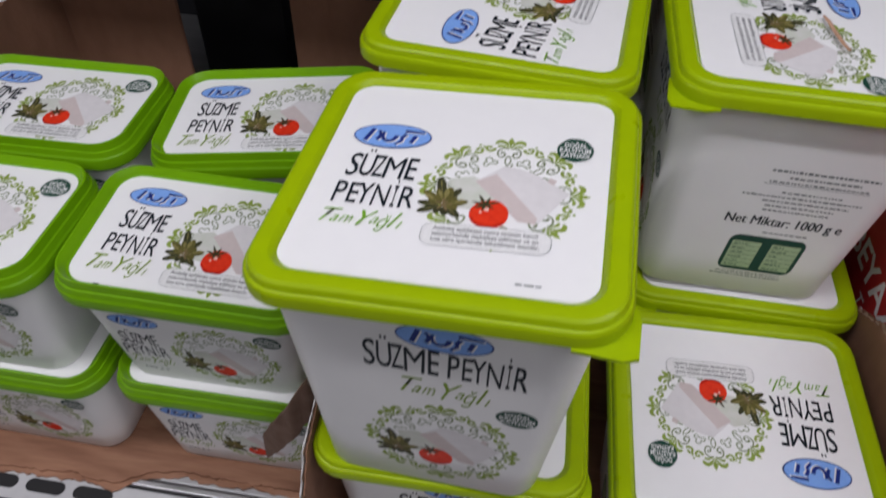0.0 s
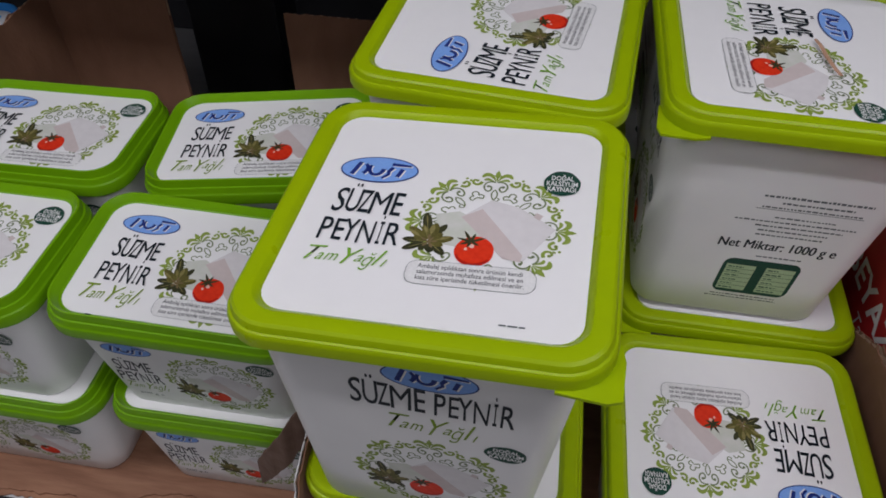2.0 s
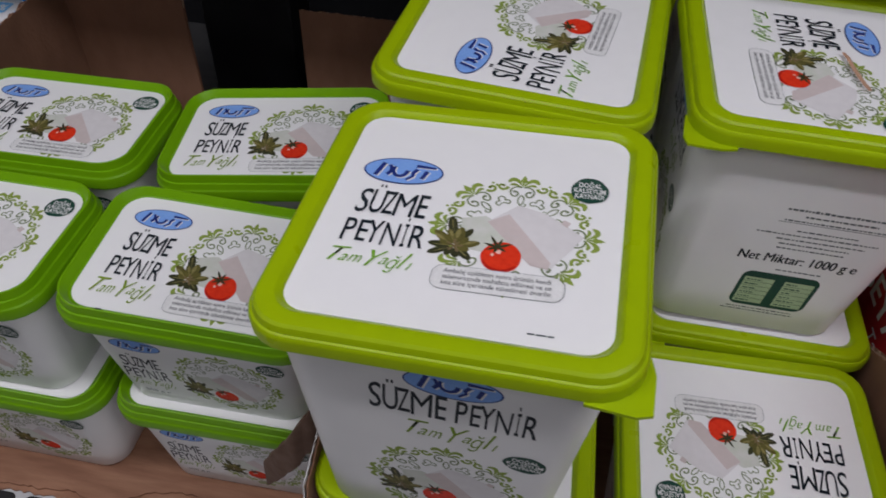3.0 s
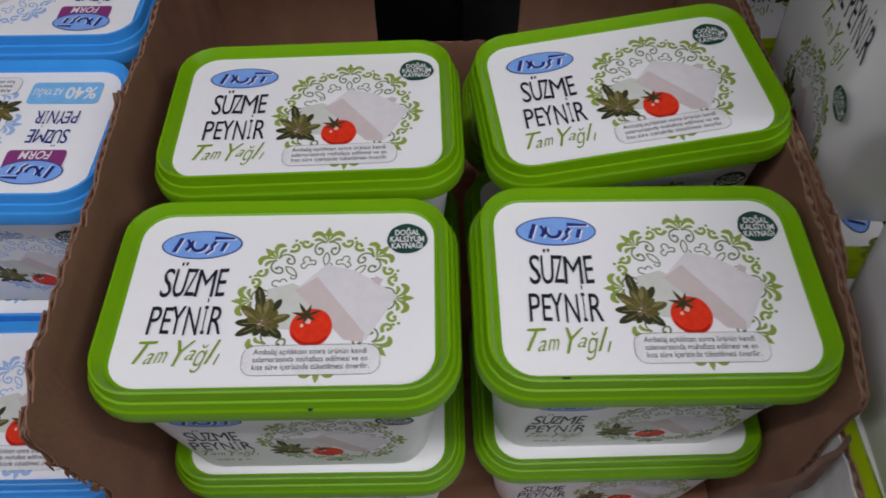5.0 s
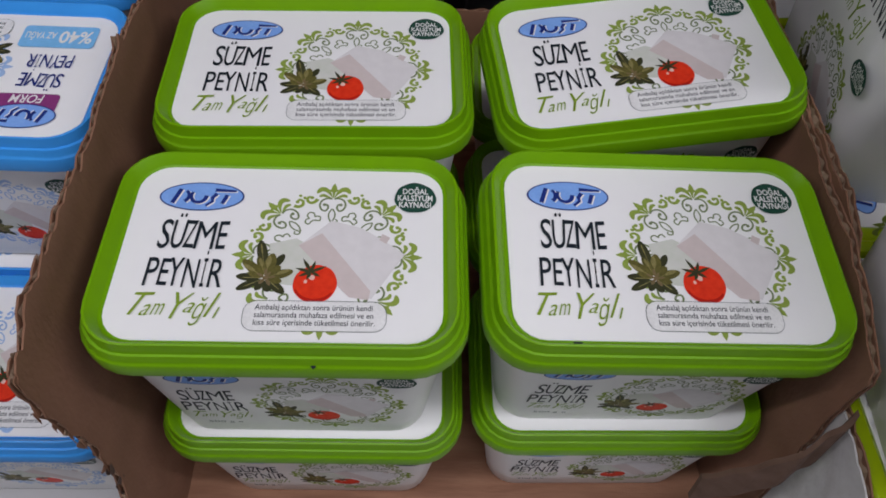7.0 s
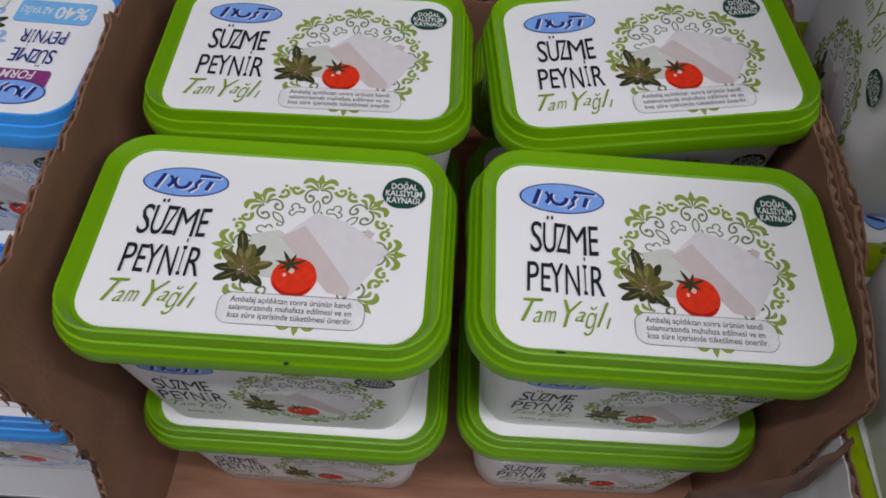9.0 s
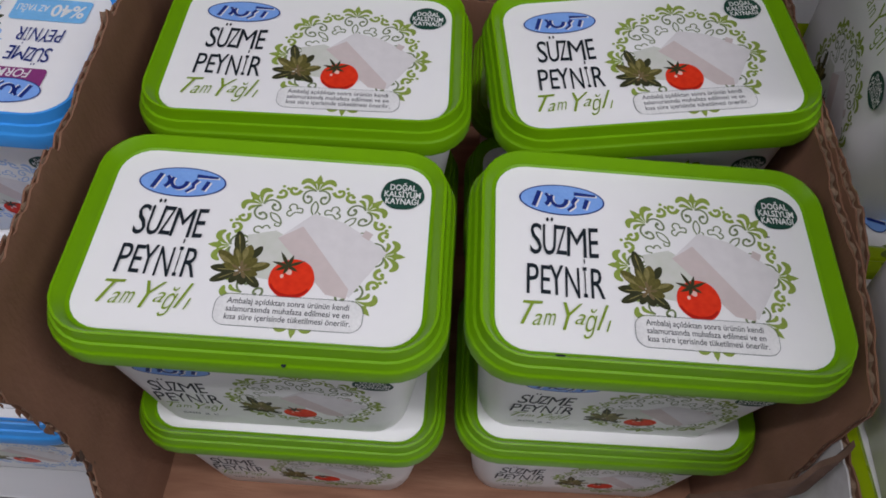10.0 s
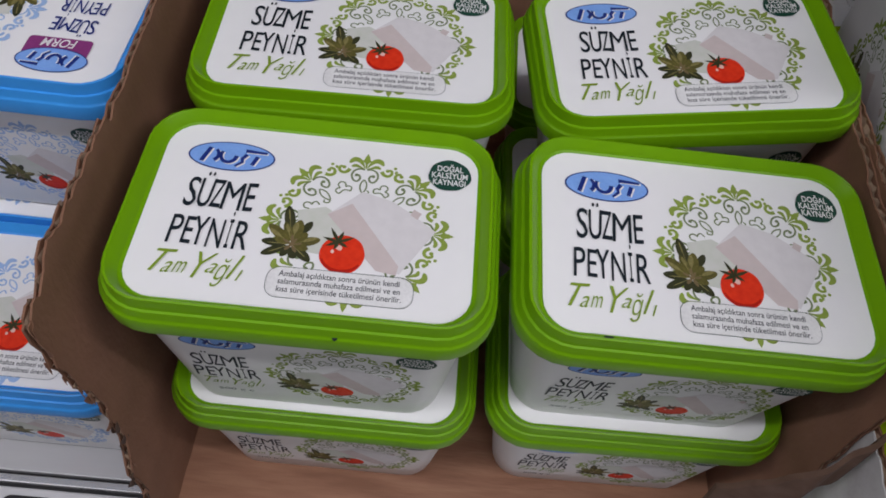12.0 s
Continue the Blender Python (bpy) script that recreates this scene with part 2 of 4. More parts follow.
def brush_word(name, letters, material, x0, y0, x1, y1, shear, weight, wobble=0.0003):
    """A word of single letters, each in its own box, fitted into (x0, y0) to (x1, y1)."""
    lo_x, lo_y = min(q[1] for q in letters), min(q[2] for q in letters)
    kx, ky = (x1 - x0) / (max(q[3] for q in letters) - lo_x), (y1 - y0) / (max(q[4] for q in letters) - lo_y)
    bm = bmesh.new()
    for k, (ch, a, b, c, e) in enumerate(letters):
        me = lettering(name, ch, material, x0 + (a - lo_x) * kx, y0 + (b - lo_y) * ky, x0 + (c - lo_x) * kx, y0 + (e - lo_y) * ky, shear=shear, weight=0.0 if ch in "MN" else weight, wobble=wobble)
        me.transform(Matrix.Translation((0, 0, 0.0000012 * (k % 2))))
        bm.from_mesh(me)
        bpy.data.meshes.remove(me)
    return finish(name, bm, material)


# ---- printed artwork, in metres on a label whose middle is the origin ----
def ornament(cx, cy, r, material, fine=1.0):
    """A round wreath of eight palmettes, linked by scrolls, with open loops inside its upper half."""
    bm, thin = bmesh.new(), bmesh.new()
    units = 8
    half = math.pi / units

    def at(rad, ang):
        return cx + rad * r * math.cos(ang), cy + rad * r * math.sin(ang)

    def flow(ctrl, ang, s, n=4):
        """A smooth line through (radius, share of half a unit) round the angle ang."""
        p = [ctrl[0]] + list(ctrl) + [ctrl[-1]]
        out = []
        for i in range(1, len(p) - 2):
            for j in range(n):
                t = j / n
                q = []
                for c in (0, 1):
                    p0, p1, p2, p3 = (p[i + k][c] for k in (-1, 0, 1, 2))
                    q.append(0.5 * (2 * p1 + (p2 - p0) * t + (2 * p0 - 5 * p1 + 4 * p2 - p3) * t * t + (3 * p1 - p0 - 3 * p2 + p3) * t ** 3))
                out.append(q)
        out.append(ctrl[-1])
        return [at(q[0], ang + s * q[1] * half) for q in out]

    def blade(ctrl, ang, s, width):
        """A curved leaf along a line, thin at its root and broad before its tip."""
        line = flow(ctrl, ang, s)
        n = len(line) - 1
        left, right = [], []
        for i, (x, y) in enumerate(line):
            p, q = line[max(i - 1, 0)], line[min(i + 1, n)]
            d = math.hypot(q[0] - p[0], q[1] - p[1]) or 1
            t = i / n
            w = width * r * fine * (0.12 + 0.88 * math.sin(math.pi * t ** 1.7) ** 0.8) * (0.0 if i == n else 1.0)
            nx, ny = -(q[1] - p[1]) / d * w / 2, (q[0] - p[0]) / d * w / 2
            left.append((x + nx, y + ny))
            right.append((x - nx, y - ny))
        blob(bm, left + right[-2::-1])

    for k in range(units):
        a = math.pi / 2 + k * 2 * half
        b = a + half
        # palmette: a notched leaf on the axis and two pairs of crescents
        blob(bm, [at(v, a + u * half) for v, u in ((0.82, 0.014), (0.90, 0.045), (0.935, 0.155), (0.955, 0.085), (0.985, 0.075), (1.045, 0.0), (0.985, -0.075), (0.955, -0.085), (0.935, -0.155), (0.90, -0.045), (0.82, -0.014))])
        for s in (1, -1):
            blade(((0.825, 0.04), (0.885, 0.12), (0.945, 0.25), (0.955, 0.40), (0.905, 0.55)), a, s, 0.068)
            blade(((0.815, 0.05), (0.84, 0.20), (0.865, 0.36), (0.85, 0.50)), a, s, 0.044)
            # scroll that rolls up on the inner side
            line = flow(((0.805, 0.04), (0.815, 0.22), (0.785, 0.42), (0.72, 0.52), (0.655, 0.47), (0.635, 0.31), (0.675, 0.19), (0.72, 0.23), (0.725, 0.33)), a, s)
            stroke(thin, line, 0.022 * r * fine, 0.024 * r * fine)
            oval(thin, *line[-1], 0.022 * r, 0.022 * r, n=8)
            # comma towards the neighbour
            line = flow(((0.82, 0.56), (0.785, 0.68), (0.785, 0.84), (0.83, 0.92), (0.875, 0.84), (0.855, 0.74)), a, s)
            stroke(bm, line, 0.046 * r * fine, 0.026 * r * fine)
            oval(bm, *line[-1], 0.024 * r, 0.024 * r, n=8)
        oval(bm, *at(0.925, b + 0.03), 0.020 * r, 0.020 * r, n=9)
        oval(bm, *at(0.875, b - 0.01), 0.024 * r, 0.018 * r, n=9, turn=b)
        if math.sin(a) > -0.35:
            # open leaf under each palmette
            for s in (1, -1):
                stroke(thin, flow(((0.47, 0.03), (0.53, 0.15), (0.60, 0.14), (0.66, 0.0)), a, s), 0.017 * r, 0.017 * r)
            stroke(thin, flow(((0.47, -0.03), (0.45, 0.20), (0.49, 0.36), (0.51, 0.22)), a, 1 if k % 2 else -1), 0.017 * r, 0.015 * r)
        if math.sin(b) > -0.1:
            # outlined clover between two of them
            loop = ((0.50, -0.34), (0.55, -0.42), (0.575, -0.26), (0.57, -0.15), (0.62, -0.17), (0.65, 0.0), (0.62, 0.17), (0.57, 0.15), (0.575, 0.26), (0.55, 0.42), (0.50, 0.34))
            stroke(thin, flow(loop + (((0.53, 0.0), loop[0]) if k in (0, 7) else ()), b, 1, 3), 0.017 * r, 0.017 * r)
    return [("ornament", finish("ornament", bm, material)), ("ornament_scroll", finish("ornament_scroll", thin, INK_SCROLL if material is INK_OLIVE else material))]


def swash_logo(cx, cy, rx, ry):
    """The oval mark: a rim, a paler field and four loose dark shapes."""
    rim, field, marks = bmesh.new(), bmesh.new(), bmesh.new()
    oval(rim, cx, cy, rx, ry, n=40)
    oval(field, cx, cy, rx * 0.965, ry * 0.93, n=40)
    w = 0.24 * ry
    u = rx * 0.36
    stroke(marks, [(cx - 1.85 * u, cy - 0.50 * ry), (cx - 1.45 * u, cy + 0.50 * ry)], w, w)
    bow = [(cx - 1.30 * u + 0.45 * u * math.cos(t), cy + 0.42 * ry * math.sin(t)) for t in [radians(60 - 15 * i) for i in range(9)]]
    stroke(marks, bow, w * 0.7, w)
    bow = [(cx - 0.20 * u + 0.50 * u * math.cos(t), cy + 0.05 * ry + 0.48 * ry * math.sin(t)) for t in [radians(150 + 15 * i) for i in range(15)]]
    stroke(marks, bow, w * 0.7, w)
    stroke(marks, [(cx + 0.95 * u, cy + 0.20 * ry), (cx + 0.70 * u, cy - 0.10 * ry), (cx + 0.75 * u, cy - 0.35 * ry), (cx + 0.35 * u, cy - 0.66 * ry)], w, w * 0.6)
    stroke(marks, [(cx + 0.80 * u, cy + 0.46 * ry), (cx + 2.20 * u, cy + 0.40 * ry)], w, w * 0.6)
    stroke(marks, [(cx + 1.65 * u, cy + 0.12 * ry), (cx + 1.40 * u, cy - 0.50 * ry)], w, w * 0.9)
    gleam = marks.copy()
    bmesh.ops.translate(gleam, verts=gleam.verts, vec=(0.035 * rx, -0.05 * ry, 0))
    return finish("logo_rim", rim, INK_NAVY), finish("logo_field", field, INK_OVAL), finish("logo_swash", marks, INK_NAVY), finish("logo_gleam", gleam, INK_WHITE)


def tomato_art(cx, cy, rx, ry):
    base, low, shine, stalk = bmesh.new(), bmesh.new(), bmesh.new(), bmesh.new()
    oval(base, cx, cy, rx, ry, n=36, wob=0.012)
    pts = [(cx + rx * 0.97 * math.cos(t), cy + ry * 0.97 * math.sin(t)) for t in [radians(200 + 8 * i) for i in range(17)]]
    pts += [(cx + rx * 0.88 * math.cos(t), cy + ry * 0.74 * math.sin(t) - ry * 0.05) for t in [radians(328 - 8 * i) for i in range(17)]]
    blob(low, pts)
    oval(shine, cx - 0.18 * rx, cy + 0.32 * ry, 0.15 * rx, 0.13 * ry, n=14, turn=-0.5, wob=0.08)
    oval(shine, cx - 0.45 * rx, cy + 0.10 * ry, 0.08 * rx, 0.10 * ry, n=10)
    for a, ln in ((25, 0.75), (75, 0.62), (120, 0.85), (165, 0.75), (205, 0.6), (250, 0.45), (330, 0.5)):
        leaf(stalk, cx - 0.25 * rx, cy + 0.62 * ry, radians(a), ln * ry, 0.085 * ry)
    bmesh.ops.remove_doubles(stalk, verts=stalk.verts, dist=0.0000001)
    return [("tomato_picture", finish("tomato", base, INK_RED)), ("tomato_shade", finish("tomato_low", low, INK_DEEP)),
            ("tomato_shine", finish("tomato_shine", shine, INK_SHINE)), ("tomato_stalk", finish("tomato_stalk", stalk, INK_HERB))]


def herb_art(cx, cy, r):
    """A sprig: single dark oval leaves with gaps between them, pale ribs and a brown heart."""
    dark, mid, pale, heart = bmesh.new(), bmesh.new(), bmesh.new(), bmesh.new()

    def frond(bm, ang, start, length, width, z):
        c, s = math.cos(radians(ang)), math.sin(radians(ang))
        side = [(start + (length - start) * t, width * math.sin(math.pi * t ** 1.1) ** 0.55) for t in (0.06, 0.18, 0.34, 0.52, 0.70, 0.85, 0.95)]
        pts = [(0, 0), (start, -0.012)] + [(u, -w) for u, w in side] + [(length, 0)] + [(u, w) for u, w in side[::-1]] + [(start, 0.012)]
        bm.faces.new([bm.verts.new((cx + r * (c * u - s * w), cy + r * (s * u + c * w), z if u else 0.0)) for u, w in pts])
    for i, (a, start, reach, w) in enumerate(((177, 0.30, 1.08, 0.17), (207, 0.28, 1.12, 0.17), (240, 0.20, 0.62, 0.14), (318, 0.22, 0.98, 0.18), (285, 0.15, 0.62, 0.19), (103, 0.85, 1.72, 0.20), (62, 0.85, 1.20, 0.15))):
        frond(dark, a, 0.6 * start, reach, w, 0.0000006 * i)
    for i, (a, start, reach, w) in enumerate(((140, 0.30, 1.22, 0.20), (112, 0.35, 1.02, 0.14), (82, 0.25, 1.10, 0.22), (18, 0.20, 1.02, 0.19), (48, 0.20, 0.72, 0.17), (160, 0.20, 0.70, 0.15), (345, 0.2, 0.62, 0.15))):
        frond(mid, a, 0.4 * start, reach, w, 0.0000006 * i)
    for i, (a, start, reach, w) in enumerate(((146, 0.50, 1.05, 0.08), (88, 0.45, 0.98, 0.10), (110, 0.50, 0.92, 0.06), (24, 0.40, 0.92, 0.08), (180, 0.30, 0.85, 0.018), (208, 0.30, 0.85, 0.018),
                                              (318, 0.25, 0.75, 0.02), (103, 1.05, 1.55, 0.03))):
        frond(pale, a, start, reach, w, 0.0000006 * i)
    for i, (a, reach, w) in enumerate(((10, 0.36, 0.05), (95, 0.42, 0.06), (150, 0.40, 0.05), (230, 0.34, 0.07), (300, 0.38, 0.07), (60, 0.30, 0.05))):
        frond(heart, a, 0.04, reach, w, 0.0000006 * i)
    oval(heart, cx, cy, 0.10 * r, 0.09 * r, 0.000005, 10)
    for bm in (dark, mid, pale, heart):
        bmesh.ops.remove_doubles(bm, verts=bm.verts, dist=0.0000001)
    return [("herb_picture", finish("herb", dark, INK_HERB)), ("herb_leaf", finish("herb_mid", mid, INK_HERB_MID)), ("herb_highlight", finish("herb_pale", pale, INK_HERB_LIGHT)),
            ("herb_heart", finish("herb_heart", heart, INK_TWIG))]


def cheese_art(s=1.0, dx=0.0, dy=0.0):
    def p(*pts):
        bm = bmesh.new()
        blob(bm, [(dx + s * x, dy + s * y) for x, y in pts])
        return bm
    far = p((-0.0050, 0.0100), (0.0040, 0.0125), (0.0150, 0.0060), (0.0140, -0.0080), (-0.0020, -0.0060))
    top = p((0.0050, 0.0095), (0.0155, 0.0205), (0.0260, 0.0175), (0.0330, 0.0130), (0.0415, 0.0065), (0.0310, -0.0115), (0.0295, -0.0110), (0.0126, 0.0149))
    side = p((0.0050, 0.0095), (0.0126, 0.0149), (0.0305, -0.0085), (0.0300, -0.0120), (0.0235, -0.0110))
    crumb = p((0.0335, 0.0150), (0.0362, 0.0135), (0.0350, 0.0108), (0.0325, 0.0125))
    return [("far_slice_picture", finish("far", far, INK_FAR)), ("slice_picture", finish("top", top, INK_CHEESE)),
            ("slice_edge_picture", finish("side", side, INK_SIDE)), ("crumb_picture", finish("crumb", crumb, INK_SIDE))]


NOTE = ("Ambalaj açıldıktan sonra ürünün kendi\nsalamurasında muhafaza edilmesi ve en\nkısa süre içerisinde tüketilmesi önerilir.")


def note_art(x0, y0, x1, y1):
    cx, cy, hx, hy = (x0 + x1) / 2, (y0 + y1) / 2, (x1 - x0) / 2, (y1 - y0) / 2
    line, field = bmesh.new(), bmesh.new()
    pts = [(cx + x, cy + y) for x, y in rounded(hx, hy, hy * 0.75, 8)]
    stroke(line, pts + pts[:1], 0.00016, 0.00016)
    blob(field, [(cx + x, cy + y) for x, y in rounded(hx - 0.0002, hy - 0.0002, hy * 0.75, 8)])
    return [("note_field", finish("note_field", field, INK_WHITE)), ("note_frame", finish("note_frame", line, INK_GREY)),
            ("note_text", lettering("note_text", NOTE, INK_BLACK, x0 + 0.0036, y0 + 0.0016, x1 - 0.0036, y1 - 0.0014, weight=0.008, line=0.95, align="LEFT"))]


def badge_art(cx, cy, rx, ry):
    bm = bmesh.new()
    oval(bm, cx, cy, rx, ry, n=44, wob=0.022)
    return [("badge", finish("badge", bm, INK_BADGE)),
            ("badge_text", lettering("badge_text", "DOĞAL\nKALSİYUM\nKAYNAĞI", INK_WHITE, cx - rx * 0.84, cy - ry * 0.66, cx + rx * 0.84, cy + ry * 0.74, weight=0.02,
                                     align="CENTER", line=0.86))]


def lid_art(big):
    """The green cheese artwork of a lid, lowest layer first."""
    if big:
        s, dx, dy, ring, tom, herb = 0.90, 0.0005, -0.003, (0.0148, 0.0020, 0.0289), (0.0119, -0.0107, 0.0066, 0.0070), (-0.0040, -0.0080, 0.0085)
        t1, t2, t3, note = (-0.0420, 0.0030, -0.0165, 0.0185), (-0.0432, -0.0117, -0.0145, 0.0028), (-0.0445, -0.0238, -0.0158, -0.0142), (-0.0090, -0.0275, 0.0335, -0.0170)
        logo, badge = (-0.0298, 0.0275, 0.0150, 0.0074), (0.0383, 0.0270, 0.0066, 0.0068)
    else:
        s, dx, dy, ring, tom, herb = 1.0, 0.0, 0.0, (0.0152, 0.0053, 0.0311), (0.0121, -0.0060, 0.0073, 0.0075), (-0.0045, -0.0040, 0.0092)
        t1, t2, t3, note = (-0.0430, 0.0070, -0.0196, 0.0223), (-0.0444, -0.0084, -0.0188, 0.0066), (-0.0466, -0.0226, -0.0174, -0.0101), (-0.0100, -0.0241, 0.0362, -0.0128)
        logo, badge = (-0.0315, 0.0302, 0.0150, 0.0065), (0.0446, 0.0314, 0.0075, 0.0069)
    rim, field, marks, gleam = swash_logo(*logo)
    art = ornament(*ring, INK_OLIVE) + cheese_art(s, dx, dy) + herb_art(*herb) + tomato_art(*tom)
    art += note_art(*note)
    art += [("logo_rim", rim), ("logo_field", field), ("logo_gleam", gleam), ("logo_swash", marks),
            ("title_text", brush_word("title_1", SUZME, INK_BLACK, *t1, 0.06, 0.003)),
            ("title_text", brush_word("title_2", PEYNIR, INK_BLACK, *t2, 0.05, 0.003)),
            ("script_text", brush_word("script", TAM_YAGLI, INK_SCRIPT if not big else INK_LIME, *t3, 0.50, -0.006, 0.0005))]
    return art + badge_art(*badge)


def blue_art():
    rim, field, marks, gleam = swash_logo(-0.0304, 0.0329, 0.0137, 0.0066)
    plum, tag = bmesh.new(), bmesh.new()
    blob(plum, [(-0.0302 + x, 0.0258 + y) for x, y in rounded(0.0124, 0.0052, 0.0018)])
    blob(tag, [(-0.0313 + x, -0.0137 + y) for x, y in rounded(0.0157, 0.0068, 0.0020)])
    art = ornament(0.0153, 0.0054, 0.0324, INK_ICE) + cheese_art() + herb_art(-0.0045, -0.0040, 0.0092) + tomato_art(0.0121, -0.0060, 0.0073, 0.0075)
    art += note_art(-0.0100, -0.0241, 0.0362, -0.0128)
    art += [("plum_panel", finish("plum", plum, INK_PURPLE)), ("panel_text", lettering("form", "FORM", INK_WHITE, -0.0365, 0.0212, -0.0232, 0.0258, shear=0.2, weight=0.01)),
            ("logo_rim", rim), ("logo_field", field), ("logo_gleam", gleam), ("logo_swash", marks),
            ("title_text", brush_word("title_1", SUZME, INK_NAVY, -0.0405, 0.0088, -0.0230, 0.0188, 0.06, 0.002)),
            ("title_text", brush_word("title_2", PEYNIR, INK_NAVY, -0.0415, -0.0026, -0.0228, 0.0076, 0.05, 0.002)),
            ("sky_panel", finish("tag", tag, INK_SKY)), ("panel_text", lettering("forty", "%40", INK_WHITE, -0.0452, -0.0175, -0.0315, -0.0098, weight=0.02)),
            ("panel_text", lettering("less", "AZ YAĞLI", INK_WHITE, -0.0300, -0.0165, -0.0172, -0.0110, weight=0.01))]
    return art + badge_art(0.0446, 0.0314, 0.0075, 0.0069)


def side_art_small(colour_ring):
    """Front panel of the low tub: x to the right, y up, middle of the panel the origin."""
    rim, field, marks, gleam = swash_logo(-0.0275, 0.0222, 0.0129, 0.0056)
    art = ornament(0.0137, -0.0035, 0.0285, colour_ring, 0.9)
    art += cheese_art(0.85, 0.001, -0.0090) + herb_art(-0.0035, -0.0150, 0.0080) + tomato_art(0.0105, -0.0177, 0.0062, 0.0056)
    art += [("logo_rim", rim), ("logo_field", field), ("logo_gleam", gleam), ("logo_swash", marks),
            ("title_text", brush_word("title_1", SUZME, INK_BLACK, -0.0400, -0.0008, -0.0202, 0.0130, 0.06, 0.003)),
            ("title_text", brush_word("title_2", PEYNIR, INK_BLACK, -0.0412, -0.0130, -0.0176, 0.0005, 0.05, 0.003)),
            ("script_text", brush_word("script", TAM_YAGLI, INK_SCRIPT, -0.0400, -0.0230, -0.0170, -0.0135, 0.50, -0.004)),
            ("weight_text", lettering("weight", "500 g e", INK_GREY, -0.0360, -0.0285, -0.0225, -0.0256))]
    return art + badge_art(0.0395, 0.0205, 0.0070, 0.0055)


def side_art_big():
    rim, field, marks, gleam = swash_logo(0.0065, 0.0405, 0.0163, 0.0075)
    art = ornament(0.0055, -0.0340, 0.0308, INK_OLIVE)
    art += cheese_art(0.88, -0.0075, -0.0370) + herb_art(-0.0120, -0.0430, 0.0088) + tomato_art(0.0035, -0.0455, 0.0070, 0.0070)
    art += [("logo_rim", rim), ("logo_field", field), ("logo_gleam", gleam), ("logo_swash", marks),
            ("title_text", brush_word("title_1", SUZME, INK_BLACK, -0.0218, 0.0175, 0.0050, 0.0375, 0.06, 0.006)),
            ("title_text", brush_word("title_2", PEYNIR, INK_BLACK, 0.0078, 0.0170, 0.0352, 0.0370, 0.05, 0.006)),
            ("script_text", brush_word("script", TAM_YAGLI, INK_SCRIPT, -0.0095, -0.0005, 0.0235, 0.0145, 0.50, -0.004))]
    return art + badge_art(0.0335, -0.0025, 0.0077, 0.0060)


def facts_art():
    """Back panel of the tall tub: unreadable small print as bars, the weight and the nutrition box."""
    bars, frame_, rows_ = bmesh.new(), bmesh.new(), bmesh.new()
    rnd = random.Random(7)

    def line_of(bm, y, x0, x1, h):
        x = x0
        while x < x1:
            w = rnd.uniform(0.0007, 0.0026)
            top = y + h * rnd.uniform(0.62, 0.85)
            blob(bm, [(x, y), (min(x + w, x1), y), (min(x + w, x1), top), (x, top)])
            x += w + 0.0005
    for y, x0, x1, h in ((0.0240, -0.0170, 0.0250, 0.0014), (0.0212, -0.0090, 0.0190, 0.0011), (0.0188, -0.0160, 0.0230, 0.0009), (0.0140, -0.0090, 0.0150, 0.0009),
                         (0.0116, -0.0240, 0.0240, 0.0009), (0.0092, -0.0150, 0.0200, 0.0009), (0.0068, -0.0130, 0.0150, 0.0009), (0.0044, -0.0130, 0.0140, 0.0009),
                         (-0.0078, -0.0080, 0.0110, 0.0009), (-0.0330, -0.0190, 0.0100, 0.0008), (-0.0346, -0.0210, 0.0110, 0.0008)):
        line_of(bars, y, x0, x1, h)
    rule = bmesh.new()
    for y in (0.0180,):
        blob(rule, [(-0.0180, y), (0.0240, y), (0.0240, y + 0.00025), (-0.0180, y + 0.00025)])
    blob(frame_, [(-0.0030 + x, -0.0205 + y) for x, y in rounded(0.0165, 0.0105, 0.0040)])
    column = []
    for x0, x1 in ((-0.0178, -0.0052), (-0.0008, 0.0118)):
        cells = bmesh.new()
        blob(cells, [(x0, -0.0292), (x1, -0.0292), (x1, -0.0136), (x0, -0.0136)])
        column.append(("nutrition_column", finish("cells", cells, INK_TABLE)))
        for i in range(6):
            y = -0.0292 + i * 0.0026
            line_of(rows_, y + 0.0008, x0 + 0.0010, x0 + rnd.uniform(0.005, 0.009), 0.0009)
            if i:
                blob(rows_, [(x0, y - 0.0001), (x1, y - 0.0001), (x1, y + 0.0001), (x0, y + 0.0001)])
    return [("small_print", finish("bars", bars, INK_GREY)), ("rule", finish("rule", rule, INK_GREY)),
            ("weight_text", lettering("net", "Net Miktar: 1000 g e", INK_BLACK, -0.0258, -0.0050, 0.0226, 0.0012)),
            ("weight_text", lettering("net", "Net Miktar: 1000 g e", INK_BLACK, -0.0255, -0.0050, 0.0229, 0.0012)),
            ("nutrition_box", finish("nutrition", frame_, INK_BADGE)), *column,
            ("nutrition_print", finish("cell_rows", rows_, INK_BADGE))]


# ---- the tubs ----
SMALL = dict(hx=0.0635, hy=0.0428, px=0.0549, py=0.0362, r=0.0190, rp=0.0110, h=0.0882, tx=0.0588, ty=0.0380, bx=0.0504, by=0.0300, rb=0.014)
TALL = dict(hx=0.0625, hy=0.0628, px=0.0520, py=0.0523, r=0.0165, rp=0.0090, h=0.1325, tx=0.0565, ty=0.0572, bx=0.0463, by=0.0488, rb=0.013)


